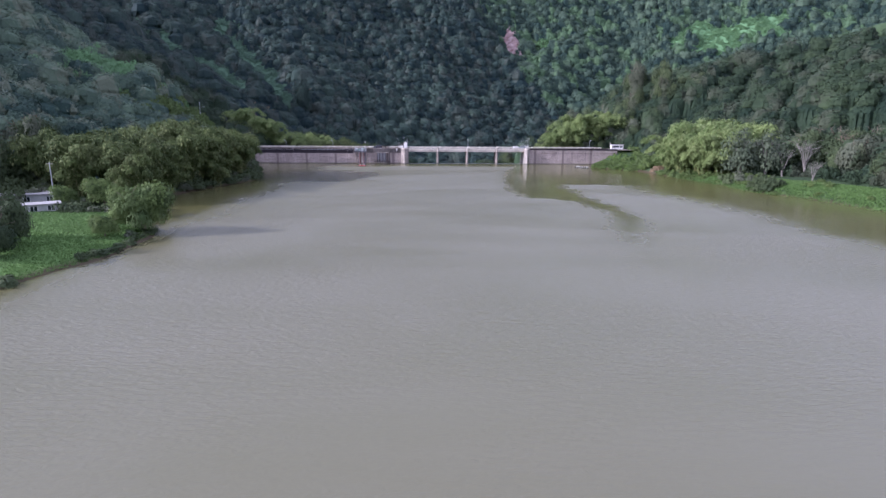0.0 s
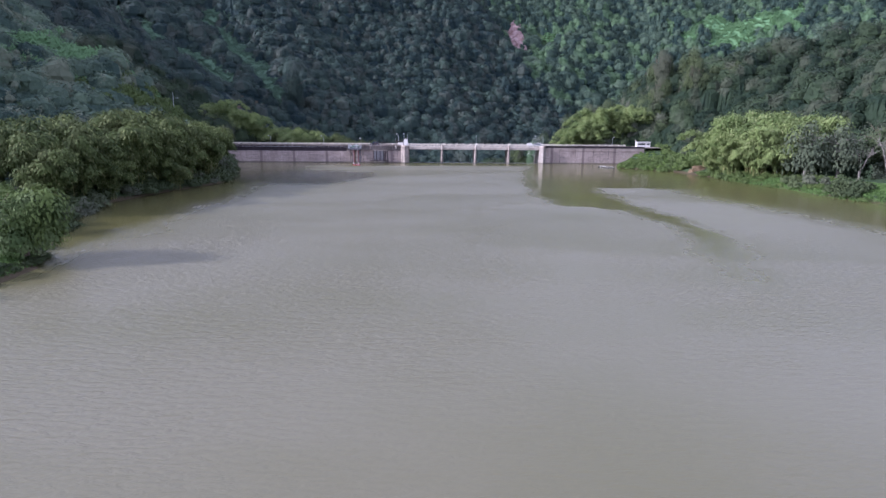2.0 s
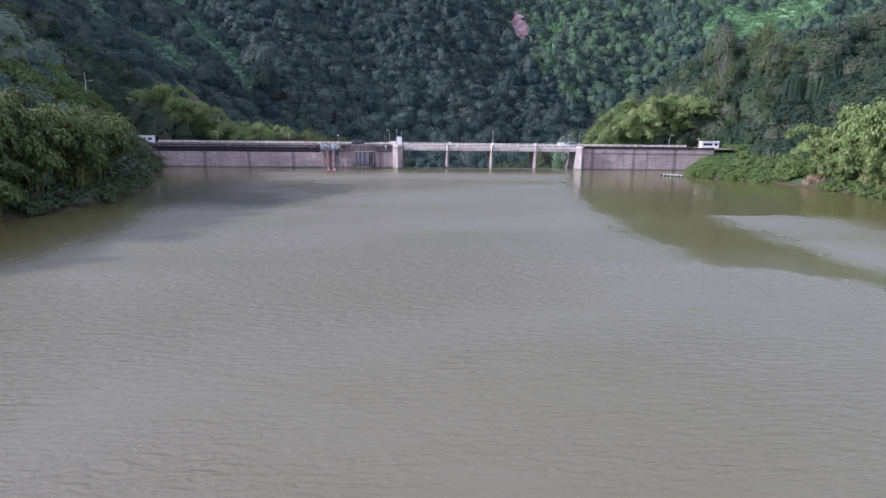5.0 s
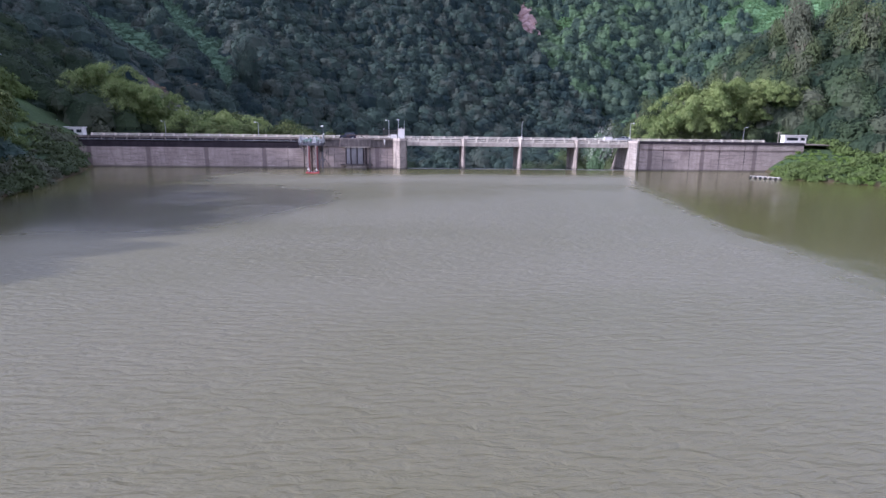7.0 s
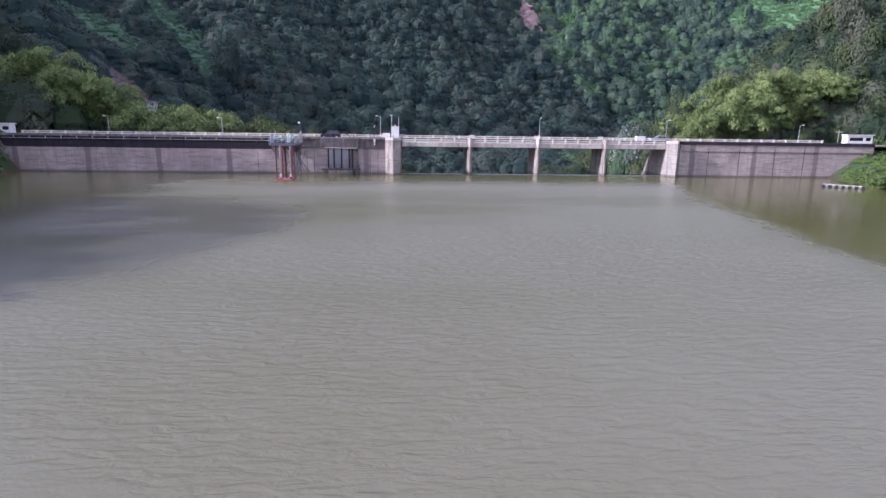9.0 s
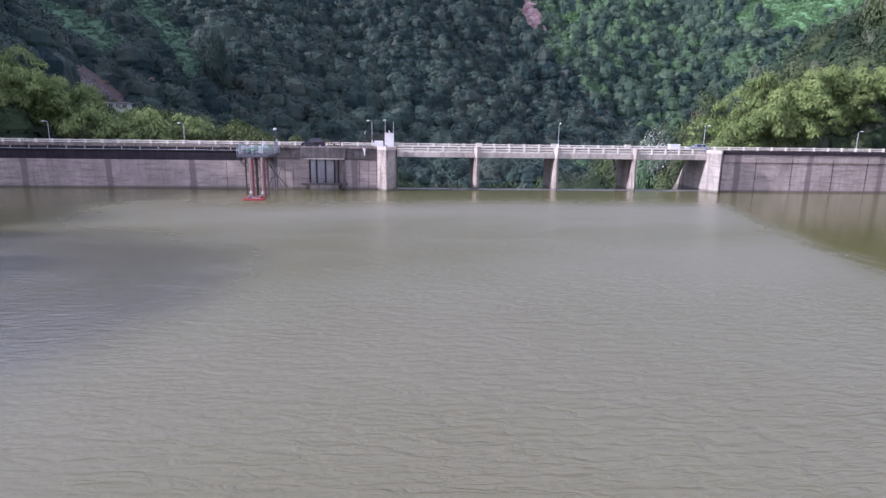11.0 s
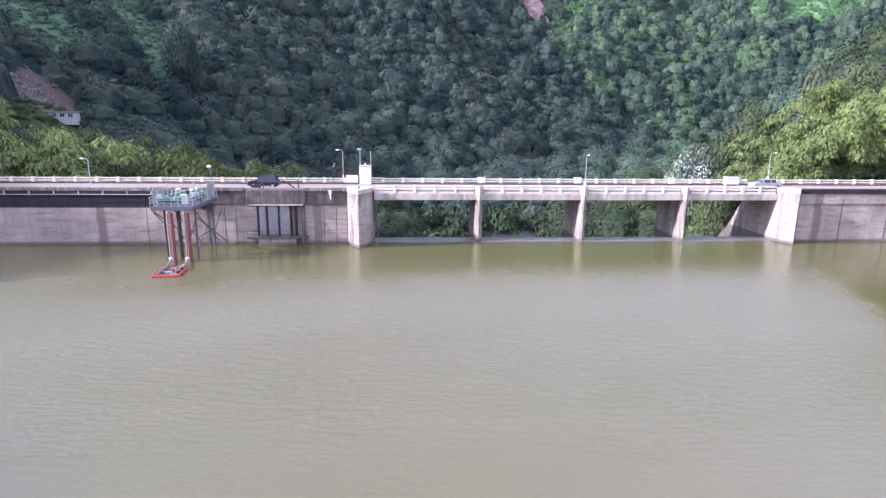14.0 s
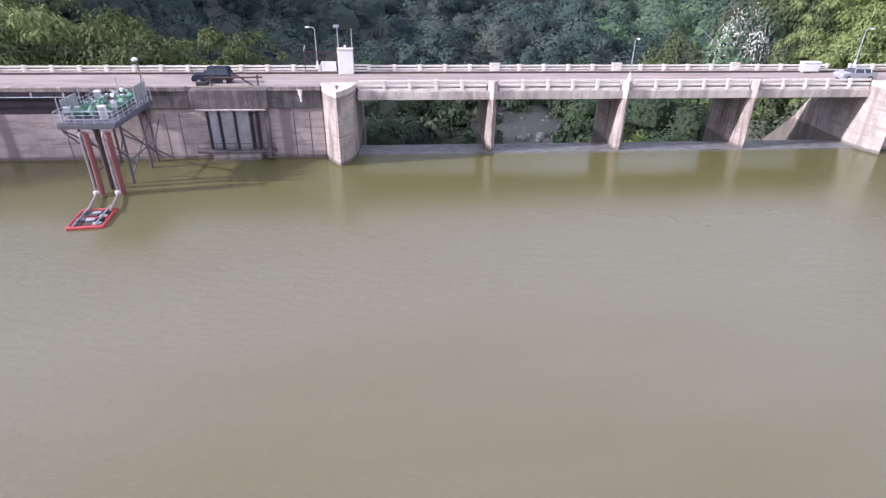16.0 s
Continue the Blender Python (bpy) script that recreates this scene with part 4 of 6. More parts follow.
for k in range(4):
    bm = B()
    box(bm, W - 0.13, W - 0.09, D - 0.6 - k * 0.7 - 0.62, D - 0.6 - k * 0.7 - 0.08, PZ + 0.5, PZ + 2.0)
    part("guard_panel", bm, M_GALV, pf, "grey sheet guard panel")

# red discharge pipes down into the water
for i, (x, y, m, lab) in enumerate(((-23.4, -10.75, M_REDPIPE, "faded red steel riser pipe standing in the water"), (-21.5, -10.7, M_REDPIPE, "faded red steel riser pipe standing in the water"), (-23.05, -9.4, M_RUST, "rusty brown riser pipe standing in the water"))):
    rp = root("riser_pipe", x, y, -4, lab, "pipe", "riser pipes")
    bm = B()
    tube(bm, (0, 0, 0), (0, 0, 9.9), 0.25, n=14)
    part("pipe", bm, m, rp)
    for z in (5.2, 7.4, 9.2):
        bm = B()
        tube(bm, (0, 0, z), (0, 0, z + 0.08), 0.285, n=14)
        part("flange", bm, m, rp)
# pale suction hoses leading to the float
for i, (x0, x1) in enumerate(((-23.62, -22.5), (-21.68, -20.6))):
    hp = root("suction_pipe", x0, -11.35, 5.95, "pale grey suction pipe bending down to the float", "pipe", "suction pipes")
    bm = B()
    pts = [(0, 0.95, -0.05), (0, 0.15, 0.1), (0, 0, -0.2), (0.02, -0.02, -5.4), (0.15, -0.5, -5.65), (x1 - x0, -4.2, -5.52)]
    for p, q in zip(pts, pts[1:]):
        tube(bm, p, q, 0.11, n=8)
    part("pipe", bm, M_PIPE, hp)
    bm = B()
    box(bm, -0.17, 0.2, -0.28, 0.12, -5.7, -5.35, 0.05)
    part("coupling", bm, M_WHITE, hp)

# pumps on the platform
def pump(x, y, s, rz):
    u = root("pump", x, y, PZ, "green-painted motor pump with pale fittings", "pump", "pumps", rz=rz)
    bm = B()
    box(bm, -1.3 * s, 1.3 * s, -0.45 * s, 0.45 * s, 0, 0.18, 0.03)
    part("skid", bm, M_STEEL, u)
    bm = B()
    tube(bm, (-1.1 * s, 0, 0.72 * s), (0.2 * s, 0, 0.72 * s), 0.46 * s, n=16)
    motor = part("motor", bm, M_GREEN, u)
    for k in range(7):
        bm = B()
        tube(bm, ((-1.05 + k * 0.17) * s, 0, 0.72 * s), ((-1.0 + k * 0.17) * s, 0, 0.72 * s), 0.52 * s, n=16)
        part("cooling_fin", bm, M_GREEN, motor)
    bm = B()
    bmesh.ops.create_uvsphere(bm, u_segments=14, v_segments=8, radius=0.6 * s, matrix=Matrix.Translation((0.85 * s, 0, 0.75 * s)) @ Matrix.Diagonal((0.7, 1, 1, 1)))
    part("volute", bm, M_GREEN, u)
    bm = B()
    bend = [(0.85, 0.1, 0.9), (0.85, 0.1, 1.25), (0.88, 0.22, 1.42), (0.92, 0.45, 1.5), (1.0, 1.5, 1.5)]
    for p, q in zip(bend, bend[1:]):
        tube(bm, Vector(p) * s, Vector(q) * s, 0.17 * s, n=10)
    part("outlet_pipe", bm, M_GREEN, u)
    bm = B()
    tube(bm, (0.94 * s, 0.75 * s, 1.5 * s), (0.95 * s, 0.84 * s, 1.5 * s), 0.29 * s, n=12)
    part("flange", bm, M_GALV, u)
    bm = B()
    box(bm, 0.80 * s, 1.12 * s, 1.0 * s, 1.3 * s, 1.3 * s, 1.75 * s, 0.04)
    valve = part("valve", bm, M_WHITE, u, "pale valve body")
    bm = B()
    tube(bm, (0.96 * s, 1.15 * s, 1.75 * s), (0.96 * s, 1.15 * s, 2.05 * s), 0.03, n=6)
    tube(bm, (0.96 * s, 1.15 * s, 2.03 * s), (0.96 * s, 1.15 * s, 2.09 * s), 0.2 * s, n=12)
    part("hand_wheel", bm, M_GALV if s > 0.82 else M_BLACK, valve)
    bm = B()
    box(bm, -0.75 * s, -0.25 * s, -0.2 * s, 0.2 * s, 1.15 * s, 1.42 * s, 0.03)
    part("terminal_box", bm, M_GALV, u)
    bm = B()
    tube(bm, (0.2 * s, 0, 0.75 * s), (0.5 * s, 0, 0.75 * s), 0.18 * s, n=10)
    part("shaft_guard", bm, M_GALV, u)
    return u


pump(-24.2, -8.4, 0.8, 8)
pump(-24.3, -6.6, 0.8, 8)
pump(-22.0, -6.4, 0.9, 75)
pump(-22.3, -3.7, 0.85, 75)
pump(-24.6, -4.7, 0.7, 8)
for x, y in ((-22.3, -8.9), (-25.3, -2.9)):
    cb = root("control_cabinet", x, y, PZ, "white metal control cabinet with a grey door", "cabinet", "control cabinets")
    bm = B()
    box(bm, -0.3, 0.3, -0.22, 0.22, 0.1, 1.3, 0.03)
    part("body", bm, M_WHITE, cb)
    bm = B()
    box(bm, -0.25, 0.25, -0.26, -0.225, 0.2, 1.2, 0.01)
    part("door", bm, M_GALV, cb)
for y, z in ((-7.6, 0.32), (-5.3, 0.32)):
    hd = root("header_pipe", -25.4, y, PZ, "dark grey header pipe across the pump deck", "pipe", "header pipes")
    bm = B()
    tube(bm, (0, 0, z), (3.9, 0.25, z), 0.13, n=10)
    part("pipe", bm, M_PIPE, hd)
    for x in (0.6, 2.0, 3.4):
        bm = B()
        tube(bm, (x - 0.04, 0.064 * x, z), (x + 0.04, 0.064 * x, z), 0.2, n=10)
        part("flange", bm, M_STEEL, hd)
    for x in (0.3, 3.6):
        bm = B()
        box(bm, x - 0.07, x + 0.07, 0.02, 0.30, 0.0, z - 0.1)
        part("bracket", bm, M_STEEL, hd)
for x, y, w in ((-21.5, -8.0, 0.5), (-24.9, -9.7, 0.6), (-23.3, -3.6, 0.55)):
    jb = root("junction_box", x, y, PZ, "small grey junction box on a post", "junction box", "junction boxes")
    bm = B()
    tube(bm, (0, 0, 0), (0, 0, 0.9), 0.05, n=6)
    part("post", bm, M_STEEL, jb)
    bm = B()
    box(bm, -w / 2, w / 2, -0.13, 0.13, 0.85, 1.4, 0.03)
    part("body", bm, M_GALV, jb)
fl = root("floodlight", -21.2, -1.9, PZ, "pole floodlight with a pale dome on the platform", "floodlight")
bm = B()
tube(bm, (0, 0, 0), (0, 0, 3.9), 0.06)
part("pole", bm, M_STEEL, fl)
bm = B()
bmesh.ops.create_uvsphere(bm, u_segments=12, v_segments=8, radius=0.3, matrix=Matrix.Translation((-0.2, 0, 4.1)) @ Matrix.Diagonal((1, 1, 0.7, 1)))
part("dome", bm, M_WHITE, fl)
for x, y, h in ((-25.5, -6.0, 2.4), (-23.4, -2.6, 2.6), (-25.6, -9.8, 2.2)):
    vp = root("vent_pipe", x, y, PZ, "thin grey vertical pipe on the platform", "pipe", "vent pipes")
    bm = B()
    tube(bm, (0, 0, 0), (0, 0, h), 0.05)
    part("pipe", bm, M_GALV, vp)
    bm = B()
    tube(bm, (0, 0, 0), (0, 0, 0.06), 0.14)
    part("flange", bm, M_GALV, vp)

# ---- float ----
ft = root("pontoon", -21.75, -16.5, 0, "square red pontoon with grey grating held off the dam", "pontoon", rz=6)
for (a, b, c, d) in ((-1.5, 1.5, -1.95, -1.62), (-1.5, 1.5, 1.67, 1.92), (-1.5, -1.25, -1.6, 1.65), (1.25, 1.5, -1.6, 1.65), (-1.24, 1.24, -0.12, 0.06)):
    bm = B()
    box(bm, a, b, c, d, -0.18, 0.26, 0.09)
    part("float", bm, M_RED, ft, "red painted float tube")
for k in range(4):
    bm = B()
    for a, b, mt in ((-1.1, -0.45, M_STEEL), (-0.38, 0.36, M_GALV), (0.44, 1.1, M_BLACK)):
        bm = B()
        y0 = -1.5 + k * 0.79 + (0.05 if a < 0 else 0)
        box(bm, a, b, y0, y0 + 0.46, 0.10, 0.22 + 0.05 * ((k + int(a * 10)) % 3), 0.02)
        part("grating", bm, mt if k % 2 else (M_GALV if a > 0 else M_RUST), ft)
for x in (-0.85, 0.85):
    bm = B()
    tube(bm, (x, -1.9, 0.36), (x, 2.2, 0.38), 0.06, n=8)
    part("skid_rail", bm, M_GALV, ft)

# ---- raft by the right bank ----
rf = root("raft", 83.6, -24.0, 0, "low grey floating raft with dark tyres by the bank", "raft", rz=-40)
for k in range(6):
    bm = B()
    box(bm, -3.3 + k * 1.1, -2.25 + k * 1.1, -0.8, 0.8, -0.1, 0.24 + 0.05 * (k % 2), 0.05)
    part("plank_panel", bm, M_WOOD, rf)
for k in range(7):
    bm = B()
    bmesh.ops.create_cone(bm, cap_ends=True, segments=12, radius1=0.34, radius2=0.34, depth=0.24, matrix=Matrix.Translation((-3.1 + k * 1.03, -0.94, 0.12)) @ Matrix.Rotation(math.pi / 2, 4, "X"))
    part("tyre", bm, M_BLACK, rf)
bm = B()
tube(bm, (-3.2, -0.5, 0.5), (2.9, -0.5, 0.42), 0.05)
part("rail", bm, M_WHITE, rf)


# ---- kiosks at both ends of the dam ----
def kiosk(x, y, rz):
    k = root("kiosk", x, y, ROAD_Z, "small white concrete shelter with long dark openings", "shelter", "white shelters", rz=rz)
    for (a, b, c, d, e, f) in ((-3.2, 3.2, -0.9, -0.7, 0, 0.9), (-3.2, 3.2, 0.7, 0.9, 0, 2.2), (-3.2, -2.6, -0.9, -0.7, 0.9, 1.7), (0.9, 1.5, -0.9, -0.7, 0.9, 1.7), (2.9, 3.2, -0.9, -0.7, 0.9, 1.7), (-3.2, 3.2, -0.9, -0.7, 1.7, 2.2), (-3.2, -3.0, -0.69, 0.69, 0, 2.2), (3.0, 3.2, -0.69, 0.69, 0, 2.2)):
        bm = B()
        box(bm, a, b, c, d, e, f)
        part("wall", bm, M_WHITE, k)
    bm = B()
    box(bm, -3.4, 3.4, -1.1, 1.1, 2.2, 2.42, 0.03)
    part("roof", bm, M_WHITE, k)
    for a, b in ((-2.6, 0.9), (1.5, 2.9)):
        bm = B()
        box(bm, a, b, -0.72, -0.70, 0.9, 1.7)
        part("window", bm, M_GLASS, k)
    return k


kiosk(110.5, 7.5, 0)
kiosk(-88.0, 6.4, 0)


# ---- cars ----
def car(x, y, rz, paint, label, suv=True):
    c = root("car", x, y, ROAD_Z + 0.01, label, "car", "cars on the dam", rz=rz)
    h = 1.68 if suv else 1.45
    bm = B()
    side = [(-2.15, 0.32), (2.1, 0.32), (2.18, 0.6), (2.05, 0.92), (1.1, 1.02), (-2.0, 1.05), (-2.2, 0.85)]
    lo = [bm.verts.new((a, -0.86, b)) for a, b in side]
    hi = [bm.verts.new((a, 0.86, b)) for a, b in side]
    bm.faces.new(lo)
    bm.faces.new(hi[::-1])
    for i in range(len(side)):
        j = (i + 1) % len(side)
        bm.faces.new((lo[j], lo[i], hi[i], hi[j]))
    bmesh.ops.bevel(bm, geom=bm.edges[:], offset=0.07, segments=2, affect="EDGES")
    bmesh.ops.recalc_face_normals(bm, faces=bm.faces[:])
    part("body", bm, paint, c)
    back = -1.95 if suv else -1.5
    bm = B()
    low = [(1.05, 1.0), (back, 1.0)]
    top = [(0.35, h), (back + 0.3, h)]
    vs = []
    for (a, b), w in ((low[0], 0.80), (low[1], 0.80), (top[1], 0.64), (top[0], 0.64)):
        vs.append((bm.verts.new((a, -w, b)), bm.verts.new((a, w, b))))
    bm.faces.new([v[0] for v in vs])
    bm.faces.new([v[1] for v in vs][::-1])
    for i in range(4):
        j = (i + 1) % 4
        bm.faces.new((vs[j][0], vs[i][0], vs[i][1], vs[j][1]))
    bmesh.ops.recalc_face_normals(bm, faces=bm.faces[:])
    part("cabin_glass", bm, M_GLASS, c, "dark tinted cabin windows")
    bm = B()
    box(bm, back + 0.25, 0.42, -0.66, 0.66, h - 0.03, h + 0.05, 0.03)
    part("roof", bm, paint, c)
    for a in (back + 0.12, -0.55, 0.72):
        for s in (-1, 1):
            bm = B()
            tube(bm, (a, s * 0.80, 1.0), (a * 0.86 if a > 0 else a + 0.12, s * 0.66, h - 0.02), 0.05, n=5)
            part("window_pillar", bm, paint, c)
    for a in (-1.35, 1.35):
        for s in (-1, 1):
            w = tagged(new("wheel"), "")
            w.parent = c
            w.location = (a, s * 0.78, 0.34)
            bm = B()
            bmesh.ops.create_cone(bm, cap_ends=True, segments=18, radius1=0.34, radius2=0.34, depth=0.22, matrix=Matrix.Rotation(math.pi / 2, 4, "X"))
            part("tyre", bm, M_BLACK, w)
            bm = B()
            bmesh.ops.create_cone(bm, cap_ends=True, segments=12, radius1=0.2, radius2=0.2, depth=0.25, matrix=Matrix.Rotation(math.pi / 2, 4, "X"))
            part("rim", bm, M_GALV, w)
    for s in (-1, 1):
        bm = B()
        box(bm, 2.06, 2.16, s * 0.62 - 0.16, s * 0.62 + 0.16, 0.68, 0.84, 0.02)
        part("headlight", bm, M_WHITE, c)
        bm = B()
        box(bm, -2.2, -2.1, s * 0.66 - 0.12, s * 0.66 + 0.12, 0.75, 1.0, 0.02)
        part("tail_light", bm, M_LAMP, c)
    return c


car(-15.4, 2.6, 180, M_NAVY, "dark blue estate car on the dam road")
car(58.9, 2.5, 180, M_SILVER, "silver saloon car on the bridge", False)

sb = root("storage_box", 56.4, 7.2, ROAD_Z + 0.02, "white covered box standing beside the bridge railing", "storage box")
bm = B()
box(bm, -1.15, 1.15, -0.45, 0.45, 0.12, 1.15, 0.12)
part("body", bm, M_WHITE, sb)
bm = B()
box(bm, -1.2, 1.2, -0.5, 0.5, 1.16, 1.32, 0.07)
part("lid", bm, M_WHITE, sb)
for x in (-0.9, 0.9):
    bm = B()
    box(bm, x - 0.08, x + 0.08, -0.4, 0.4, 0.0, 0.12, 0.01)
    part("skid", bm, M_WOOD, sb)

# ---- overhead lines behind the dam ----
for i, (y, z) in enumerate(((9.6, 10.6), (10.4, 10.0), (11.2, 9.4), (11.8, 8.9))):
    cu = bpy.data.curves.new("overhead_cable", "CURVE")
    cu.dimensions, cu.bevel_depth, cu.bevel_resolution = "3D", 0.022, 1
    sp = cu.splines.new("POLY")
    sp.points.add(24)
    for k in range(25):
        u = k / 24
        x = -92 + u * 200
        w = (x + 92) % 50 / 50
        sp.points[k].co = (x, y, z - 0.9 * 4 * w * (1 - w) * 0.5, 1)
    cu.materials.append(M_BLACK)
    tagged(new("overhead_cable", cu), "thin dark overhead cable behind the dam", "cable", "overhead cables")
for x in (-92, 108):
    up = root("utility_pole", x, 10.6, float(land(x, 10.6)) - 0.3, "grey wooden utility pole with a crossarm", "utility pole", "utility poles")
    top = 10.8 - float(land(x, 10.6)) + 0.3
    bm = B()
    tube(bm, (0, 0, 0), (0, 0, top), 0.16, 0.11)
    part("pole", bm, M_WOOD, up)
    bm = B()
    box(bm, -0.06, 0.06, -1.3, 1.3, top - 0.5, top - 0.35)
    part("crossarm", bm, M_WOOD, up)

# ---- houses ----
def house(name, x, y, z, w, d, h, label, rz=0.0, wins=3):
    hs = root(name, x, y, z, label, "house", "houses", rz=rz)
    for (a, b, c, e) in ((-w / 2, w / 2, -d / 2, -d / 2 + 0.2), (-w / 2, w / 2, d / 2 - 0.2, d / 2), (-w / 2, -w / 2 + 0.2, -d / 2 + 0.21, d / 2 - 0.21), (w / 2 - 0.2, w / 2, -d / 2 + 0.21, d / 2 - 0.21)):
        bm = B()
        box(bm, a, b, c, e, -1.5, h)
        part("wall", bm, M_HOUSE, hs)
    bm = B()
    box(bm, -w / 2 - 0.5, w / 2 + 0.5, -d / 2 - 0.6, d / 2 + 0.6, h, h + 0.22, 0.03)
    part("roof", bm, M_ROOF, hs)
    for k in range(wins):
        u = -w / 2 + (k + 0.5) * w / wins
        win = tagged(new("window"), "")
        win.parent = hs
        win.location = (u, -d / 2 - 0.02, h * 0.55)
        bm = B()
        box(bm, -0.6, 0.6, -0.02, 0.02, -0.5, 0.5)
        part("pane", bm, M_GLASS, win)
        bm = B()
        box(bm, -0.7, 0.7, -0.06, 0.03, -0.62, -0.52)
        part("sill", bm, M_WHITE, win)
        for s in (-0.65, 0.0, 0.65):
            bm = B()
            box(bm, s - 0.05, s + 0.05, -0.05, 0.03, -0.5, 0.5)
            part("frame", bm, M_WHITE, win)
    return hs


house("house", -97.5, 101, float(land(-97.5, 101)) + 0.3, 8.5, 5, 2.2, "small white flat-roofed house on the wooded hillside", 12, 4)
house("house", -89, -156, float(land(-89, -156)) - 0.9, 18, 9, 2.2, "low house with a pale flat roof on the lake shore", 20, 4)
house("shed", -74, -172, float(land(-74, -172)) - 0.3, 6.0, 3.5, 1.7, "small white shed with a grey roof on the lawn", 35, 2)

pl = root("utility_pole", -104.5, 5.0, float(land(-104.5, 5.0)) - 0.5, "tall pale pole with a lamp above the bamboo", "utility pole", "utility poles")
ht = 30.5 - float(land(-104.5, 5.0))
bm = B()
tube(bm, (0, 0, 0), (0, 0, ht), 0.14, 0.08)
part("pole", bm, M_GALV, pl)
bm = B()
tube(bm, (0, 0, ht - 2.6), (1.9, 0, ht - 2.4), 0.05)
box(bm, 1.7, 2.2, -0.12, 0.12, ht - 2.6, ht - 2.3, 0.03)
part("lamp_arm", bm, M_GALV, pl)
pl2 = root("utility_pole", -80, -158, float(land(-80, -158)) - 0.4, "slim pale pole beside the shore house", "utility pole", "utility poles")
bm = B()
tube(bm, (0, 0, 0), (0, 0, 9.5), 0.13, 0.08)
part("pole", bm, M_GALV, pl2)
bm = B()
box(bm, -0.7, 0.7, -0.05, 0.05, 9.1, 9.25)
part("crossarm", bm, M_WOOD, pl2)

# ---- bare rock ----
def crag(name, x, y, w, h, z, label, mat, seed, lean=0.5):
    rng = np.random.default_rng(seed)
    bm = B()
    bmesh.ops.create_icosphere(bm, subdivisions=4, radius=1.0)
    for v in bm.verts:
        n = noise.fractal(v.co * 1.7 + Vector((seed, 0, 0)), 0.8, 2.1, 5)
        v.co *= 1.0 + 0.35 * n
        v.co = Vector((v.co.x * w, v.co.y * w * 0.5 + v.co.z * h * lean, v.co.z * h))
    return solo(name, bm, mat, label, "rock", (x, y, z))


crag("rock_face", 129, 502, 10.0, 31.0, 128, "bare pinkish rock scar on the wooded slope", M_SCAR, 3, 1.32)
rng = np.random.default_rng(77)
bm = B()
for k in range(420):
    sx, sy = rng.normal(-111, 5.5), rng.normal(110, 5.0)
    w = rng.uniform(0.15, 0.7) * (1.8 if k % 17 == 0 else 1)
    q = bmesh.ops.create_icosphere(bm, subdivisions=1, radius=w)
    for v in q["verts"]:
        v.co *= 1 + 0.5 * noise.noise(v.co * 1.9 / w + Vector((k * 3.1, 0, 0)))
        v.co = Vector((v.co.x * rng.uniform(0.9, 1.1), v.co.y, v.co.z * 0.75)) + Vector((sx, sy, float(land(sx, sy)) + 0.1 * w))
solo("rock_scree", bm, M_STONE, "scree of broken grey rock on the hillside", "rocks", kind="stuff")
crag("earth_bank", 108.5, -53, 3.4, 2.0, 0.9, "bare tan earth bank under the bamboo", M_EARTH, 8, 0.3)

# ---- vegetation ----
def unit(rng, n):
    v = rng.normal(size=(n, 3))
    return v / np.linalg.norm(v, axis=1, keepdims=True)


def cards(centre, normal, size, rng, aspect=1.0, up=None):
    """Small three-cornered leaf sprays at the centres, facing about their normals."""
    n = len(centre)
    a = np.cross(normal, unit(rng, n)) if up is None else up
    a /= np.linalg.norm(a, axis=1, keepdims=True) + 1e-9
    b = np.cross(normal, a)
    b /= np.linalg.norm(b, axis=1, keepdims=True) + 1e-9
    s = np.asarray(size).reshape(-1, 1)
    a, b = a * s, b * s * aspect
    return np.stack((centre - a * 1.1, centre + a * 0.55 + b, centre + a * 0.55 - b), 1)


def shell(k=4):
    """A coarse closed ball of triangles."""
    out = []
    g = np.linspace(-1, 1, k + 1)
    for ax in range(3):
        for s in (-1, 1):
            for i in range(k):
                for j in range(k):
                    q = []
                    for u, v in ((g[i], g[j]), (g[i + 1], g[j]), (g[i + 1], g[j + 1]), (g[i], g[j + 1])):
                        p = [0, 0, 0]
                        p[ax], p[(ax + 1) % 3], p[(ax + 2) % 3] = s, u * s, v
                        q.append(np.array(p) / np.linalg.norm(p))
                    out += [(q[0], q[1], q[2]), (q[0], q[2], q[3])]
    return np.array(out)


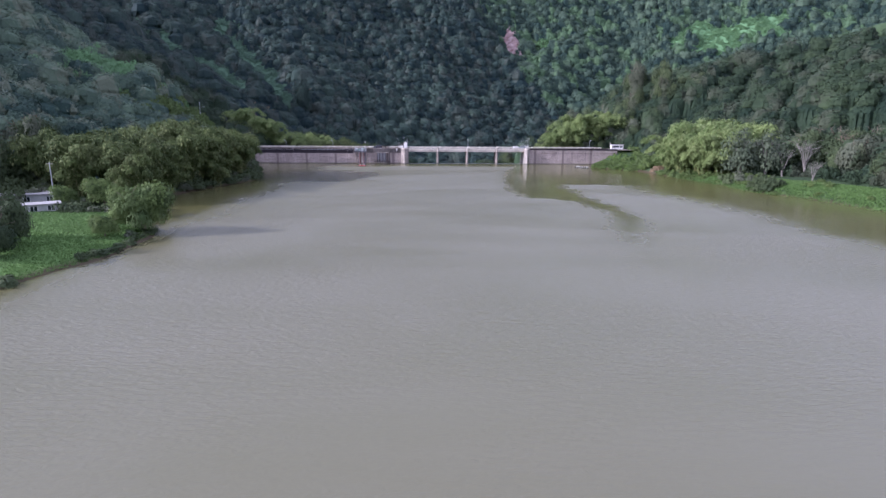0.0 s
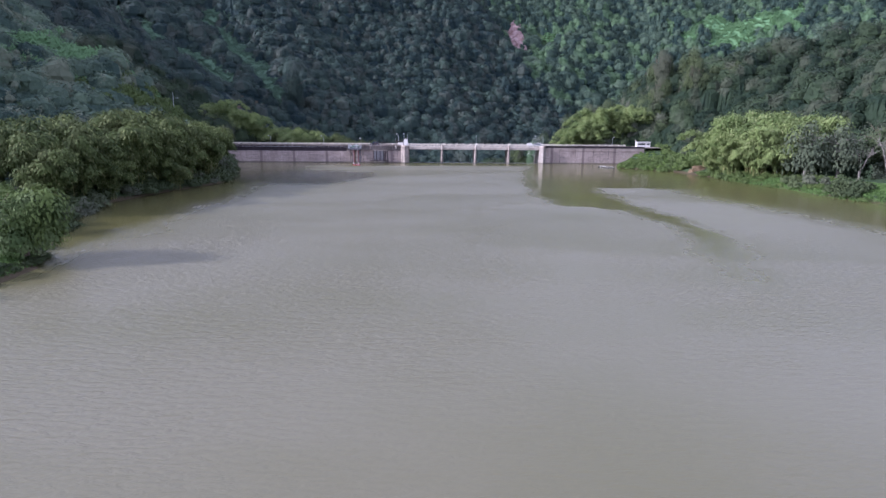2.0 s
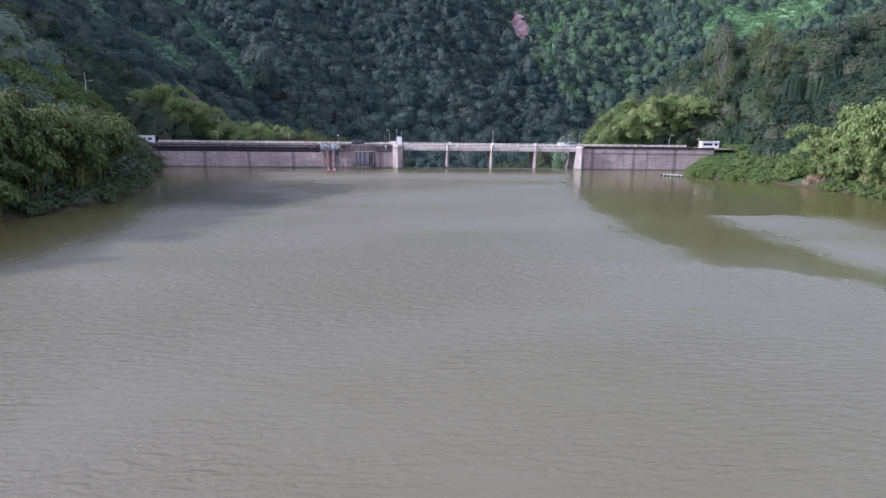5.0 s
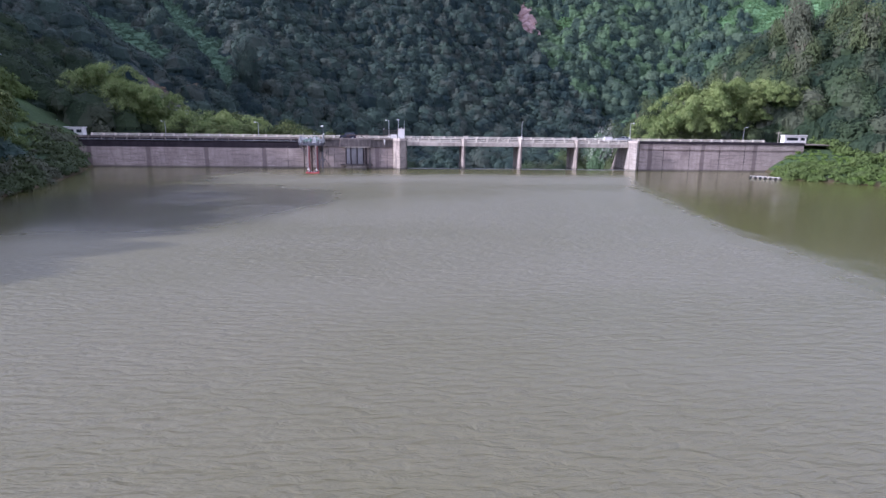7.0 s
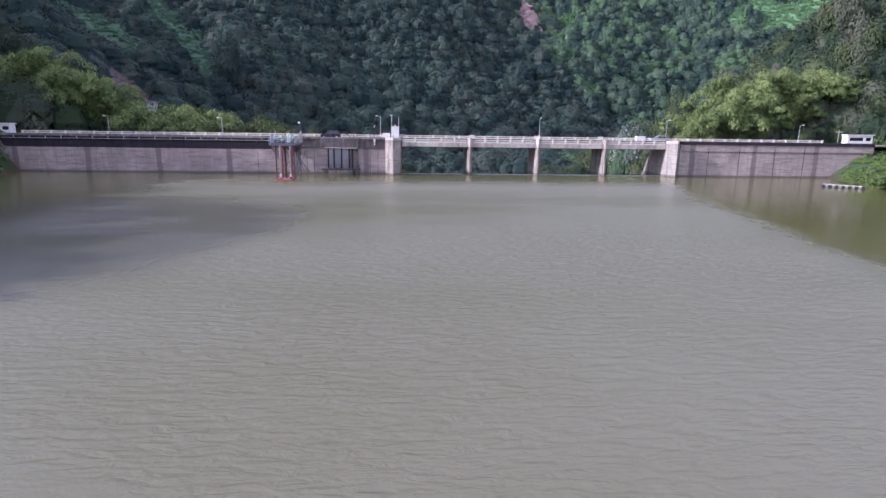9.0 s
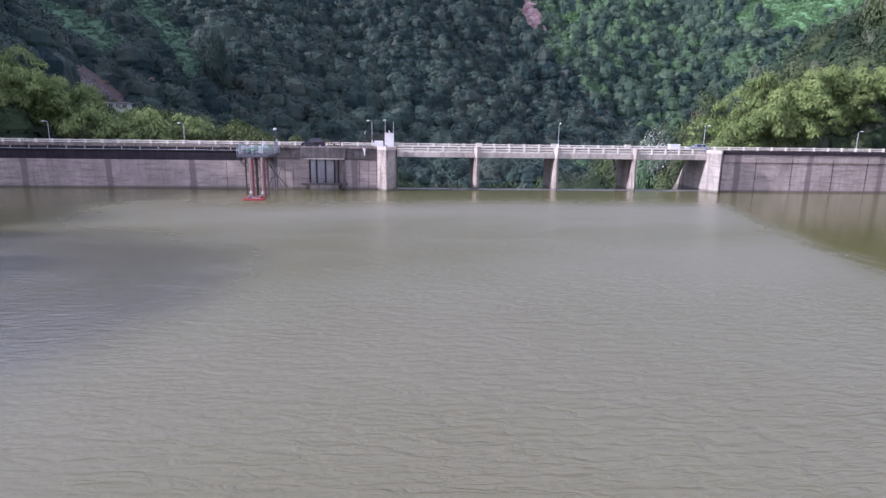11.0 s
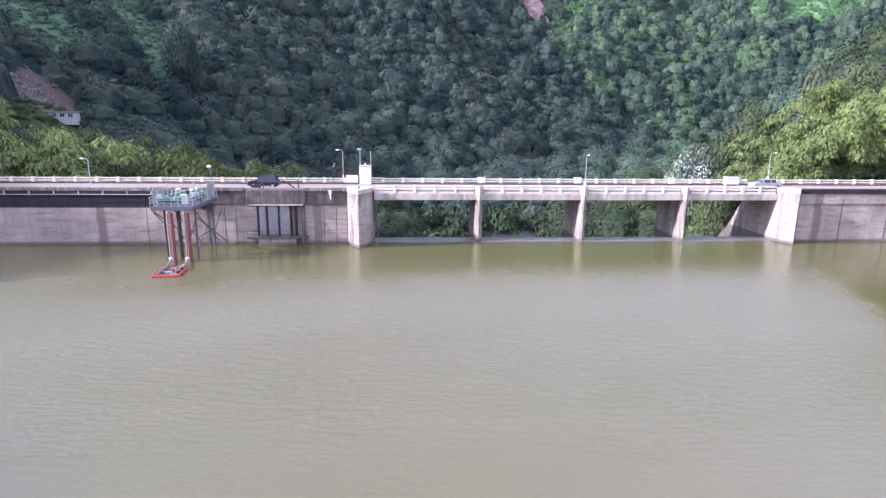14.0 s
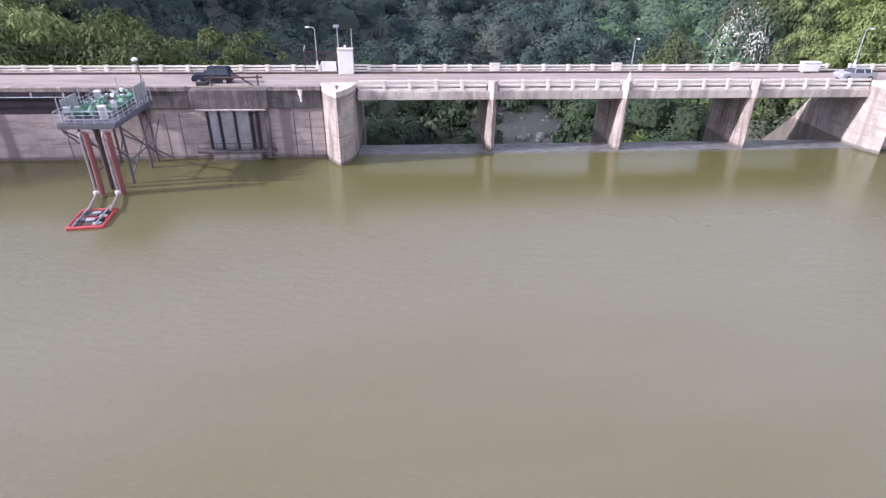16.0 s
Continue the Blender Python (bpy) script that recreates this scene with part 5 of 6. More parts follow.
def crown(rng, lobes, per_lobe, leaf, flat=0.75, core=0.56, k=2, skirt=0):
    """A lumpy crown of unit size: lobes of leaf sprays round one dark core. Base at z = 0."""
    out = []
    if core:
        ball = shell(k)
        jit = 1 + 0.14 * np.sin(ball.sum(-1, keepdims=True) * 7 + rng.uniform(0, 6))
        out.append((0, 0, 0.52) + ball * core * jit * (0.85, 0.85, 0.55))
    for n in range(lobes + skirt):
        a, r = n * 2.4 + rng.uniform(-0.5, 0.5), rng.uniform(0.30, 0.68) if n else 0.0
        c = np.array((math.cos(a) * r, math.sin(a) * r, 0.58 + rng.uniform(-0.25, 0.22) - 0.25 * r + (0.18 if not n else 0)))
        rad = rng.uniform(0.34, 0.50)
        if n >= lobes:
            a, r = (n - lobes) * 6.28 / skirt + rng.uniform(-0.3, 0.3), rng.uniform(0.42, 0.66)
            c, rad = np.array((math.cos(a) * r, math.sin(a) * r, rng.uniform(0.14, 0.32))), rng.uniform(0.28, 0.38)
        d = unit(rng, per_lobe)
        d[:, 2] = np.where(d[:, 2] < -0.35, -d[:, 2], d[:, 2])
        rr = rad * rng.uniform(0.68, 1.20, (per_lobe, 1))
        pos = c + d * rr * (1, 1, flat)
        nor = d * (1, 1, 0.8) + (0, 0, 0.25) + unit(rng, per_lobe) * 0.34
        nor /= np.linalg.norm(nor, axis=1, keepdims=True)
        out.append(cards(pos, nor, leaf * rng.uniform(0.6, 1.3, per_lobe), rng, 0.6))
    return np.concatenate(out)


def scatter(protos, pts, sizes, rng, tall=(0.8, 1.25)):
    """Crowns of random kind, turn and size at the points: one array of triangles."""
    out = []
    kind = rng.integers(0, len(protos), len(pts))
    turn = rng.uniform(0, 6.28, len(pts))
    tl = rng.uniform(*tall, len(pts))
    for k, pr in enumerate(protos):
        m = np.where(kind == k)[0]
        if not len(m):
            continue
        c, s = np.cos(turn[m])[:, None, None], np.sin(turn[m])[:, None, None]
        q = pr[None]
        x = q[..., 0] * c - q[..., 1] * s
        y = q[..., 0] * s + q[..., 1] * c
        z = np.broadcast_to(q[..., 2], x.shape) * tl[m][:, None, None]
        v = np.stack((x, y, z), -1) * sizes[m][:, None, None, None] + pts[m][:, None, None, :]
        out.append(v.reshape(-1, 3, 3))
    return np.concatenate(out)


def wood(name, xs, ys, grid, step, size, height, leaf, density, mat, label, keep, seed, extra=()):
    """A closed canopy on the slope: overlapping lobed domes, clothed in small leaf sprays."""
    rng = np.random.default_rng(seed)
    X, Y = np.meshgrid(np.arange(*xs, step), np.arange(*ys, step))
    X = (X + rng.normal(0, 0.42, X.shape) * step).ravel()
    Y = (Y + rng.normal(0, 0.42, Y.shape) * step).ravel()

    def seen(x, y):
        return (raw_hills(x, y) < crest(x, y) + 16) & (np.abs(x - 13) < 0.80 * (y + 289) + 22)

    m = keep(X, Y, land(X, Y), rng) & seen(X, Y)
    X, Y = X[m], Y[m]
    r = rng.uniform(*size, len(X)) * np.exp(np.clip(rng.normal(0, 0.3, len(X)), -0.6, 0.6))
    h = rng.uniform(*height, len(X)) * (0.6 + 0.4 * r / np.mean(size))
    for ex, ey, er, eh in extra:
        X, Y, r, h = np.append(X, ex), np.append(Y, ey), np.append(r, er), np.append(h, eh)
    # each crown as one dome and smaller lobes down its sides
    k = 8
    hue = np.clip(rng.normal(0.46, 0.25, len(X)), 0.0, 1.1)
    ang = rng.uniform(0, 6.28, (len(X), k))
    off = r[:, None] * rng.uniform(0.35, 1.0, (len(X), k))
    lr = r[:, None] * rng.uniform(0.26, 0.46, (len(X), k))
    lh = h[:, None] * (rng.uniform(0.82, 1.10, (len(X), k)) - 0.50 * (off / r[:, None]) ** 2)
    own = np.concatenate((np.arange(len(X)), np.repeat(np.arange(len(X)), k)))
    cx = np.concatenate((X, (X[:, None] + np.cos(ang) * off).ravel()))
    cy = np.concatenate((Y, (Y[:, None] + np.sin(ang) * off).ravel()))
    cr = np.concatenate((r, lr.ravel()))
    ch = np.concatenate((h, lh.ravel()))
    gx, gy = np.arange(xs[0] - 8, xs[1] + 8, grid), np.arange(ys[0] - 8, ys[1] + 8, grid)
    GX, GY = np.meshgrid(gx, gy)
    L = land(GX, GY)
    top = land(cx, cy) + ch
    C = L - 1.0
    for px, py, pr, ph in zip(cx, cy, cr, top):
        reach = pr * 1.4
        i0, i1 = int((px - reach - gx[0]) / grid) + 1, int((px + reach - gx[0]) / grid) + 2
        j0, j1 = int((py - reach - gy[0]) / grid) + 1, int((py + reach - gy[0]) / grid) + 2
        i0, j0 = max(i0, 0), max(j0, 0)
        d2 = ((gx[None, i0:i1] - px) ** 2 + (gy[j0:j1, None] - py) ** 2) / (pr * pr)
        dome = ph - pr * np.where(d2 < 0.62, 1.1 * (1 - np.sqrt(np.clip(1 - d2, 0, 1))), 0.42 + 2.3 * (np.sqrt(d2) - 0.787))
        dome = np.where(d2 < 1.96, dome, -99.0)
        C[j0:j1, i0:i1] = np.maximum(C[j0:j1, i0:i1], dome)
    # the leafy mass between the crowns, without cliffs
    F = L - 0.3
    for px, py, pr, ph in zip(X, Y, r, land(X, Y) + h):
        reach = pr * 1.6
        i0, i1 = max(int((px - reach - gx[0]) / grid) + 1, 0), int((px + reach - gx[0]) / grid) + 2
        j0, j1 = max(int((py - reach - gy[0]) / grid) + 1, 0), int((py + reach - gy[0]) / grid) + 2
        d = np.sqrt((gx[None, i0:i1] - px) ** 2 + (gy[j0:j1, None] - py) ** 2)
        F[j0:j1, i0:i1] = np.maximum(F[j0:j1, i0:i1], np.where(d < reach, ph - 0.95 * pr - 0.8 * np.maximum(d - 0.3 * pr, 0), -99.0))
    P = np.stack((GX, GY, np.maximum(F, L - 0.3)), -1)
    tufts = P + rng.normal(0, grid * 0.2, P.shape)
    on = F > L - 0.25
    cell = (on[:-1, :-1] | on[1:, :-1] | on[:-1, 1:] | on[1:, 1:]) & seen(GX[:-1, :-1], GY[:-1, :-1])
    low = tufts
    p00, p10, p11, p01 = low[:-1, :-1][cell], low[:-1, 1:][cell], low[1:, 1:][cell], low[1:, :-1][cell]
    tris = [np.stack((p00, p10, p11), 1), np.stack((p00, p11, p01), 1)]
    # tone 0: shade in the gaps between crowns put into the colour
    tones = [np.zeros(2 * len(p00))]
    # every lobe that shows: a leafy body, then leaf sprays over its open side
    ci = np.clip(np.rint((cx - gx[0]) / grid).astype(int), 0, len(gx) - 1)
    cj = np.clip(np.rint((cy - gy[0]) / grid).astype(int), 0, len(gy) - 1)
    inside = seen(cx, cy) & (top > C[cj, ci] - 0.6 * cr)
    cx, cy, cr, top, own = cx[inside], cy[inside], cr[inside], top[inside], own[inside]
    ball = shell(2)
    ball = ball[ball.mean(1)[:, 2] > -0.35]
    turn = rng.uniform(0, 6.28, len(cx))[:, None, None]
    bx = ball[None, ..., 0] * np.cos(turn) - ball[None, ..., 1] * np.sin(turn)
    by = ball[None, ..., 0] * np.sin(turn) + ball[None, ..., 1] * np.cos(turn)
    bz = np.broadcast_to(ball[None, ..., 2], bx.shape) * 1.1
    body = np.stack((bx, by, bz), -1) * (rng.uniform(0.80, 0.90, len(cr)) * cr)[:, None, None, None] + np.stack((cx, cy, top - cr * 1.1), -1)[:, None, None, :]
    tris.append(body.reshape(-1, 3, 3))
    # bodies toned below their sprays, imitating shade inside the crown
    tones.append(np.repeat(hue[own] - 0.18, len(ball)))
    pick = np.repeat(np.arange(len(cx)), rng.poisson(7.0 * cr * cr * density * 0.80))
    d = unit(rng, len(pick))
    d[:, 2] = np.where(d[:, 2] < -0.3, -d[:, 2], d[:, 2])
    rad = cr[pick][:, None] * rng.uniform(0.88, 1.12, (len(pick), 1))
    pos = np.stack((cx[pick], cy[pick], top[pick] - cr[pick] * 1.1), -1) + d * rad * (1, 1, 1.1)
    ii = np.clip(np.rint((pos[:, 0] - gx[0]) / grid).astype(int), 0, len(gx) - 1)
    jj = np.clip(np.rint((pos[:, 1] - gy[0]) / grid).astype(int), 0, len(gy) - 1)
    free = (pos[:, 2] > C[jj, ii] - 0.9) & (pos[:, 2] > F[jj, ii] - 0.15)
    pos, d = pos[free], d[free]
    tones.append(hue[own[pick[free]]] + rng.normal(0, 0.05, len(d)))
    nor = d + unit(rng, len(d)) * 0.32
    nor /= np.linalg.norm(nor, axis=1, keepdims=True)
    tris.append(cards(pos, nor, 0.95 * leaf * rng.uniform(0.55, 1.3, len(d)), rng, 0.8))
    # undergrowth on the mass between, toned dark for the shade under the crowns
    n = np.cross(p10 - p00, p01 - p00)
    area = np.linalg.norm(n, axis=1)
    n /= area[:, None]
    pick = np.repeat(np.arange(len(area)), rng.poisson(np.minimum(area, 3 * grid * grid) * density * 0.45))
    u, v = rng.uniform(0, 1, (2, len(pick), 1))
    pos = p00[pick] * (1 - u) * (1 - v) + p10[pick] * u * (1 - v) + p11[pick] * u * v + p01[pick] * (1 - u) * v
    nor = n[pick] + unit(rng, len(pick)) * 0.75
    nor /= np.linalg.norm(nor, axis=1, keepdims=True)
    pos = pos + n[pick] * leaf * rng.uniform(0.1, 1.4, (len(pick), 1))
    tris.append(cards(pos, nor, leaf * rng.uniform(0.6, 1.3, len(pick)), rng, 0.6))
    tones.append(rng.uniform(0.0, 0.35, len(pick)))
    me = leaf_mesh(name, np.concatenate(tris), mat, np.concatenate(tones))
    return tagged(new(name, me), label, "forest", kind="stuff")


def clearing(x, y):
    """Where grass shows between the trees: two strips and a few glades."""
    n = np.sin(x * 0.05 + 2 * np.sin(y * 0.017)) * np.sin(y * 0.041 + 1.5 * np.sin(x * 0.023))
    strip = np.exp(-((y - (208 - 0.45 * (x + 160))) / 36.0) ** 2) * (x < -142) * (x > -300)
    strip2 = np.exp(-((y - (208 - 1.42 * (x + 107))) / 46.0) ** 2) * (x < -94) * (x > -215)
    patch = 0.5 + 0.5 * np.sin(x * 0.09 + 1.2 * np.sin(y * 0.07)) * np.sin(y * 0.11 + 0.8 * np.sin(x * 0.05))
    glade = (0.72 + 0.4 * patch) * np.exp(-(((x - 440) / 115) ** 4 + ((y - 508) / 40) ** 4)) + np.exp(-(((x + 141) / 20) ** 2 + ((y - 0) / 32) ** 2))
    glade = glade + np.exp(-(((x - 128) / 14) ** 2 + ((y - 496) / 42) ** 2))
    glade = glade + np.exp(-(((x - 175) / 17) ** 2 + ((y - 508) / 22) ** 2)) + np.exp(-(((x + 69) / 12) ** 2 + ((y - 162) / 12) ** 2))
    return np.maximum(n * 0.4, np.maximum(np.maximum(strip, strip2) * 0.95, glade))


def in_far(x, y, z, rng):
    d = np.hypot(x + 20, y + 100)
    gorge = (np.abs(x - 27 + (y - 15) * 0.1) < 17) & (y < 75)
    home = ((x + 96) ** 2 + (y - 92) ** 2 < 14 ** 2) | ((np.abs(x + 90) < 8) & (y > 60) & (y < 96)) | (((x + 111) / 14) ** 2 + ((y - 112) / 19) ** 2 < 1) | (((x + 112) / 19) ** 2 + ((y - 152) / 14) ** 2 < 1)
    return ~gorge & ~home & (y > 17) & (z < 260) & (np.abs(x - 10) < 0.86 * (y + 300)) & (clearing(x, y) < rng.uniform(0.45, 0.85, len(x))) & (x > -330 + 0 * d)


def in_left(x, y, z, rng):
    return ((y < 17) | ((x < -150) & (y < 75))) & (x < -72 + np.minimum(0, (y + 130) * 0.2)) & (z > 6.5) & ~((x > -114) & (y > -34)) & (clearing(x, y) < rng.uniform(0.45, 0.85, len(x)))


def in_right(x, y, z, rng):
    return (y < 95) & (x > shore_right(y) + 16) & (z > 6.0) & ((x > 124) | (y < -45))


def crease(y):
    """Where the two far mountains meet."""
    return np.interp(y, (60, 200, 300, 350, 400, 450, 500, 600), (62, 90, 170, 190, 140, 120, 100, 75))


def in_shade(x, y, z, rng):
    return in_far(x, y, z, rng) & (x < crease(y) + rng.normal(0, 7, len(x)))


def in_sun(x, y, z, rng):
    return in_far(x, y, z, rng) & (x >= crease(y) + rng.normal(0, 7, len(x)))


# shaded and sunlit foliage colours meet along the crease
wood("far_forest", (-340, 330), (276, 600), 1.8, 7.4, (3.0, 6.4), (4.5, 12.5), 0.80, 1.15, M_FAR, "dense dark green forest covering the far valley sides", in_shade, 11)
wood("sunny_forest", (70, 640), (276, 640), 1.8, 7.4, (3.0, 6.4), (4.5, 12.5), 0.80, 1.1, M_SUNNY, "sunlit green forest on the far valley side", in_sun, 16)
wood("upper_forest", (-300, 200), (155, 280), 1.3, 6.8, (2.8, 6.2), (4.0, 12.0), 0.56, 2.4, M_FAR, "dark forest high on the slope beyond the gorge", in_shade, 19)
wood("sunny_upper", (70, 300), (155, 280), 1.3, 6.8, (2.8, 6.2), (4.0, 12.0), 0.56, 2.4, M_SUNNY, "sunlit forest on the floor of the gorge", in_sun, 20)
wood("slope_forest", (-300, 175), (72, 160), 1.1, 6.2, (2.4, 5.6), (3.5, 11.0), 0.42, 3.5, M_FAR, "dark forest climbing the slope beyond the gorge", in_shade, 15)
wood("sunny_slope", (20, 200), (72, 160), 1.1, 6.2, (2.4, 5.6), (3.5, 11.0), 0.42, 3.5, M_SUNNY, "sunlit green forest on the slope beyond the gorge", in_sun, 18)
# darker foliage behind the dam: the gorge's shade put into the colour
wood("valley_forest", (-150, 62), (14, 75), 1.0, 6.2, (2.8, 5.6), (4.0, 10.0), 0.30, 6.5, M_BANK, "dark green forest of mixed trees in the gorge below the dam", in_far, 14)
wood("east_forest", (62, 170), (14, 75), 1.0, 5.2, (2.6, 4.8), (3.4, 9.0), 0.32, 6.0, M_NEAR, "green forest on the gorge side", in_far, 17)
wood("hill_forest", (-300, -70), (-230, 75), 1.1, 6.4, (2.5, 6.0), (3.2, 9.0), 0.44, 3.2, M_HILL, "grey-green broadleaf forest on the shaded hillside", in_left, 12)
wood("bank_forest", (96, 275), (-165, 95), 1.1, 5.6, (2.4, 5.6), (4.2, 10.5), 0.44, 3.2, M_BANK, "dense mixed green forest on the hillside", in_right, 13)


# trees that stand alone
def limb_tree(name, seed, height, spread, mat, bark, label, lobes=11, per=620, leaf=0.042, bare=False, skirt=0, core=0.62):
    rng = np.random.default_rng(seed)
    t = root(name, 0, 0, 0, label, "tree", "bank trees")
    bm = B()
    tips = []
    fork = height * (0.30 if not bare else 0.25)
    tube(bm, (0, 0, -1.0), (rng.uniform(-0.3, 0.3), rng.uniform(-0.3, 0.3), fork), 0.035 * height, 0.024 * height, 9)
    for k in range(6 if not bare else 9):
        a = k * 2.4 + rng.uniform(-0.4, 0.4)
        r = spread * rng.uniform(0.3, 0.62)
        p = Vector((0, 0, fork * rng.uniform(0.7, 1.0)))
        q = Vector((math.cos(a) * r * 0.6, math.sin(a) * r * 0.6, height * rng.uniform(0.5, 0.68)))
        e = Vector((math.cos(a) * r * 1.2, math.sin(a) * r * 1.2, height * rng.uniform(0.72, 0.95)))
        tube(bm, p, q, 0.015 * height, 0.009 * height, 6)
        tube(bm, q, e, 0.009 * height, 0.003 * height, 5)
        tips.append(e)
        for j in range(3 if not bare else 6):
            f = q.lerp(e, rng.uniform(0.1, 0.9))
            h = f + Vector((rng.normal() * 0.16, rng.normal() * 0.16, rng.uniform(0.04, 0.22))) * height * 0.8
            tube(bm, f, h, 0.005 * height, 0.0015 * height, 4)
            if bare:
                for _ in range(2):
                    g2 = f.lerp(h, rng.uniform(0.4, 0.9))
                    tube(bm, g2, g2 + Vector((rng.normal() * 0.09, rng.normal() * 0.09, rng.uniform(0.0, 0.1))) * height, 0.0022 * height, 0.001 * height, 3)
    part("trunk", bm, bark, t)
    c = crown(rng, lobes, per, leaf, 0.8, core if not bare else 0, skirt=skirt)
    c = c * (spread, spread, height * 0.92) + (0, 0, height * (0.06 if not bare else 0.25))
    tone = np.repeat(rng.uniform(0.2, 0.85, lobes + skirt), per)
    # core toned darker than any lobe: inner shade put into the tone
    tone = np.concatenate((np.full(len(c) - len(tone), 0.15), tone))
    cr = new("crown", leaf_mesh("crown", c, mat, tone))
    cr.parent = t
    return t


def bamboo(seed, height, culms, per, mat, label, leaf=0.32, low=0.16):
    """A clump: culms arching over into feathery drooping plumes."""
    rng = np.random.default_rng(seed)
    t = root("bamboo_clump", 0, 0, 0, label, "bamboo", "bamboo clumps")
    stems, out, tone = B(), [], []
    for k in range(culms):
        a = k * 2.4 + rng.uniform(-0.4, 0.4)
        h = height * rng.uniform(0.42, 1.0)
        lean = h * rng.uniform(0.05, 0.46) * (1.35 - 0.5 * h / height)
        r0 = rng.uniform(0.2, 1.8)
        shade = rng.uniform(0.15, 0.9)
        base = np.array((math.cos(a) * r0, math.sin(a) * r0, -0.5))
        way = np.array((math.cos(a), math.sin(a), 0))
        u = np.linspace(0, 1, 13)[:, None]
        line = base + way * lean * (u ** 1.7 + 0.75 * np.clip(u - 0.72, 0, 1)) + np.array((0, 0, 1)) * h * (u - 3.4 * np.clip(u - 0.64, 0, 1) ** 2)
        for i in range(6):
            tube(stems, line[i], line[i + 1], 0.06 * (1 - i * 0.12), 0.06 * (1 - (i + 1) * 0.12), 3)
        # tufts along the culm, closing to one drooping plume over the bend
        knots = 16
        s = low + (1 - low) * np.sort(rng.uniform(0, 1, knots)) ** 0.62
        for j in range(knots):
            i = min(int(s[j] * 12), 11)
            f = s[j] * 12 - i
            c = line[i] * (1 - f) + line[i + 1] * f + rng.normal(size=3) * 0.012 * height
            n = int(per / knots * (0.6 + 0.7 * s[j]))
            rad = 1.15 * (height / 16) ** 0.4 * (0.30 + 1.05 * math.sin(s[j] ** 2.2 * 2.7)) * rng.uniform(0.75, 1.25)
            d = unit(rng, n)
            d[:, 2] = np.abs(d[:, 2]) * 1.0 - 0.45
            pos = c + d * rad * rng.uniform(0.55, 1.1, (n, 1)) * (1, 1, 1.15)
            nor = d * 0.9 + np.array((0, 0, 0.5)) + unit(rng, n) * 0.28
            nor /= np.linalg.norm(nor, axis=1, keepdims=True)
            hang = d * (1, 1, 0) * 0.8 + np.array((0, 0, -0.9)) + unit(rng, n) * 0.35
            hang -= nor * (hang * nor).sum(1, keepdims=True)
            out.append(cards(pos, nor, leaf * rng.uniform(0.6, 1.3, n), rng, 0.36, -hang))
            tone.append(np.full(n, shade + rng.normal(0, 0.10)))
    tagged(part("stem_bundle", stems, M_CULM, t), kind="stuff")
    cr = new("foliage", leaf_mesh("foliage", np.concatenate(out), mat, np.concatenate(tone)))
    cr.parent = t
    return t


def plant(proto, spots):
    first = True
    for x, y, s in spots:
        m = pose(x, y, float(land(x, y)) - 0.1, 0, 0, (x * 37 + y * 53) % 360) @ Matrix.Diagonal((s, s, s * (0.92 + 0.16 * ((x * 7 + y * 3) % 1)), 1))
        if first:
            proto.matrix_basis = m
            first = False
        else:
            made = copy_thing(proto, Matrix.Identity(4))
            made.matrix_basis = m


LB = "tall arching bamboo clump with feathery yellow-green plumes"
LG = "tall arching green bamboo clump with feathery drooping plumes"
plant(bamboo(21, 16.0, 34, 620, M_GREENBAMBOO, LG, 0.32, 0.10), [(-68, -139, 1.5), (-66, -119, 1.6), (-62, -97, 1.6), (-65, -68, 1.5), (-78, -44, 1.3), (-90, -142, 1.55), (-69, -129, 1.5), (-63, -108, 1.6), (-59, -87, 1.5), (-72, -56, 1.4), (-83, -32, 1.2), (-80, -147, 1.45), (-67, -149, 1.25), (-61, -78, 1.45)])
plant(bamboo(25, 14.5, 30, 620, M_GREENBAMBOO, LG, 0.32, 0.10), [(-74, -120, 1.8), (-75, -104, 1.85), (-76, -90, 1.8), (-84, -72, 1.7), (-76, -137, 1.75), (-65, -131, 0.95), (-59, -110, 0.9)])
plant(bamboo(26, 31.0, 40, 900, M_GREENBAMBOO, "tall green bamboo clump crowding the dam's downstream side", 0.36, 0.05), [(-47, 26, 1.12), (-40, 31, 1.15), (-33, 26, 1.05), (-26, 30, 1.0), (-55, 30, 1.1), (-61, 33, 1.0)])
plant(bamboo(22, 17.0, 30, 660, M_BAMBOO, LB), [(113, -50, 1.3), (119, -57, 1.7), (112.5, -65, 1.4), (120, -68, 1.8), (115, -76, 1.55), (123, -80, 1.75), (127, -62, 1.8), (112.5, -84, 1.15)])
plant(bamboo(23, 14.5, 28, 620, M_BAMBOO, LB), [(124, -72, 2.0), (110, -59, 0.95), (118, -86, 1.7), (129, -78, 2.0), (110.5, -72, 1.0), (-66, 26, 1.2)])
plant(bamboo(24, 28.0, 46, 1250, M_BAMBOO, "very tall bamboo clump with drooping yellow-green plumes", 0.36), [(77, 27, 0.85), (83, 27, 1.04), (90, 25, 1.1), (97, 29, 1.08), (105, 24, 0.9), (112, 31, 0.8), (118, 25, 0.6), (87, 38, 0.95), (-54, 25, 1.25), (-49, 27, 1.05), (-77, 29, 1.0), (-84, 25, 0.95), (-91, 27, 0.95)])

plant(limb_tree("tree", 31, 10.5, 6.0, M_SHORE, M_BARK, "round green shore tree overhanging the water", skirt=5), [(-45, -189, 0.95), (-48, -197, 0.4), (-58, -170, 0.6), (-66, -163, 0.7), (-74, -164, 0.5)])
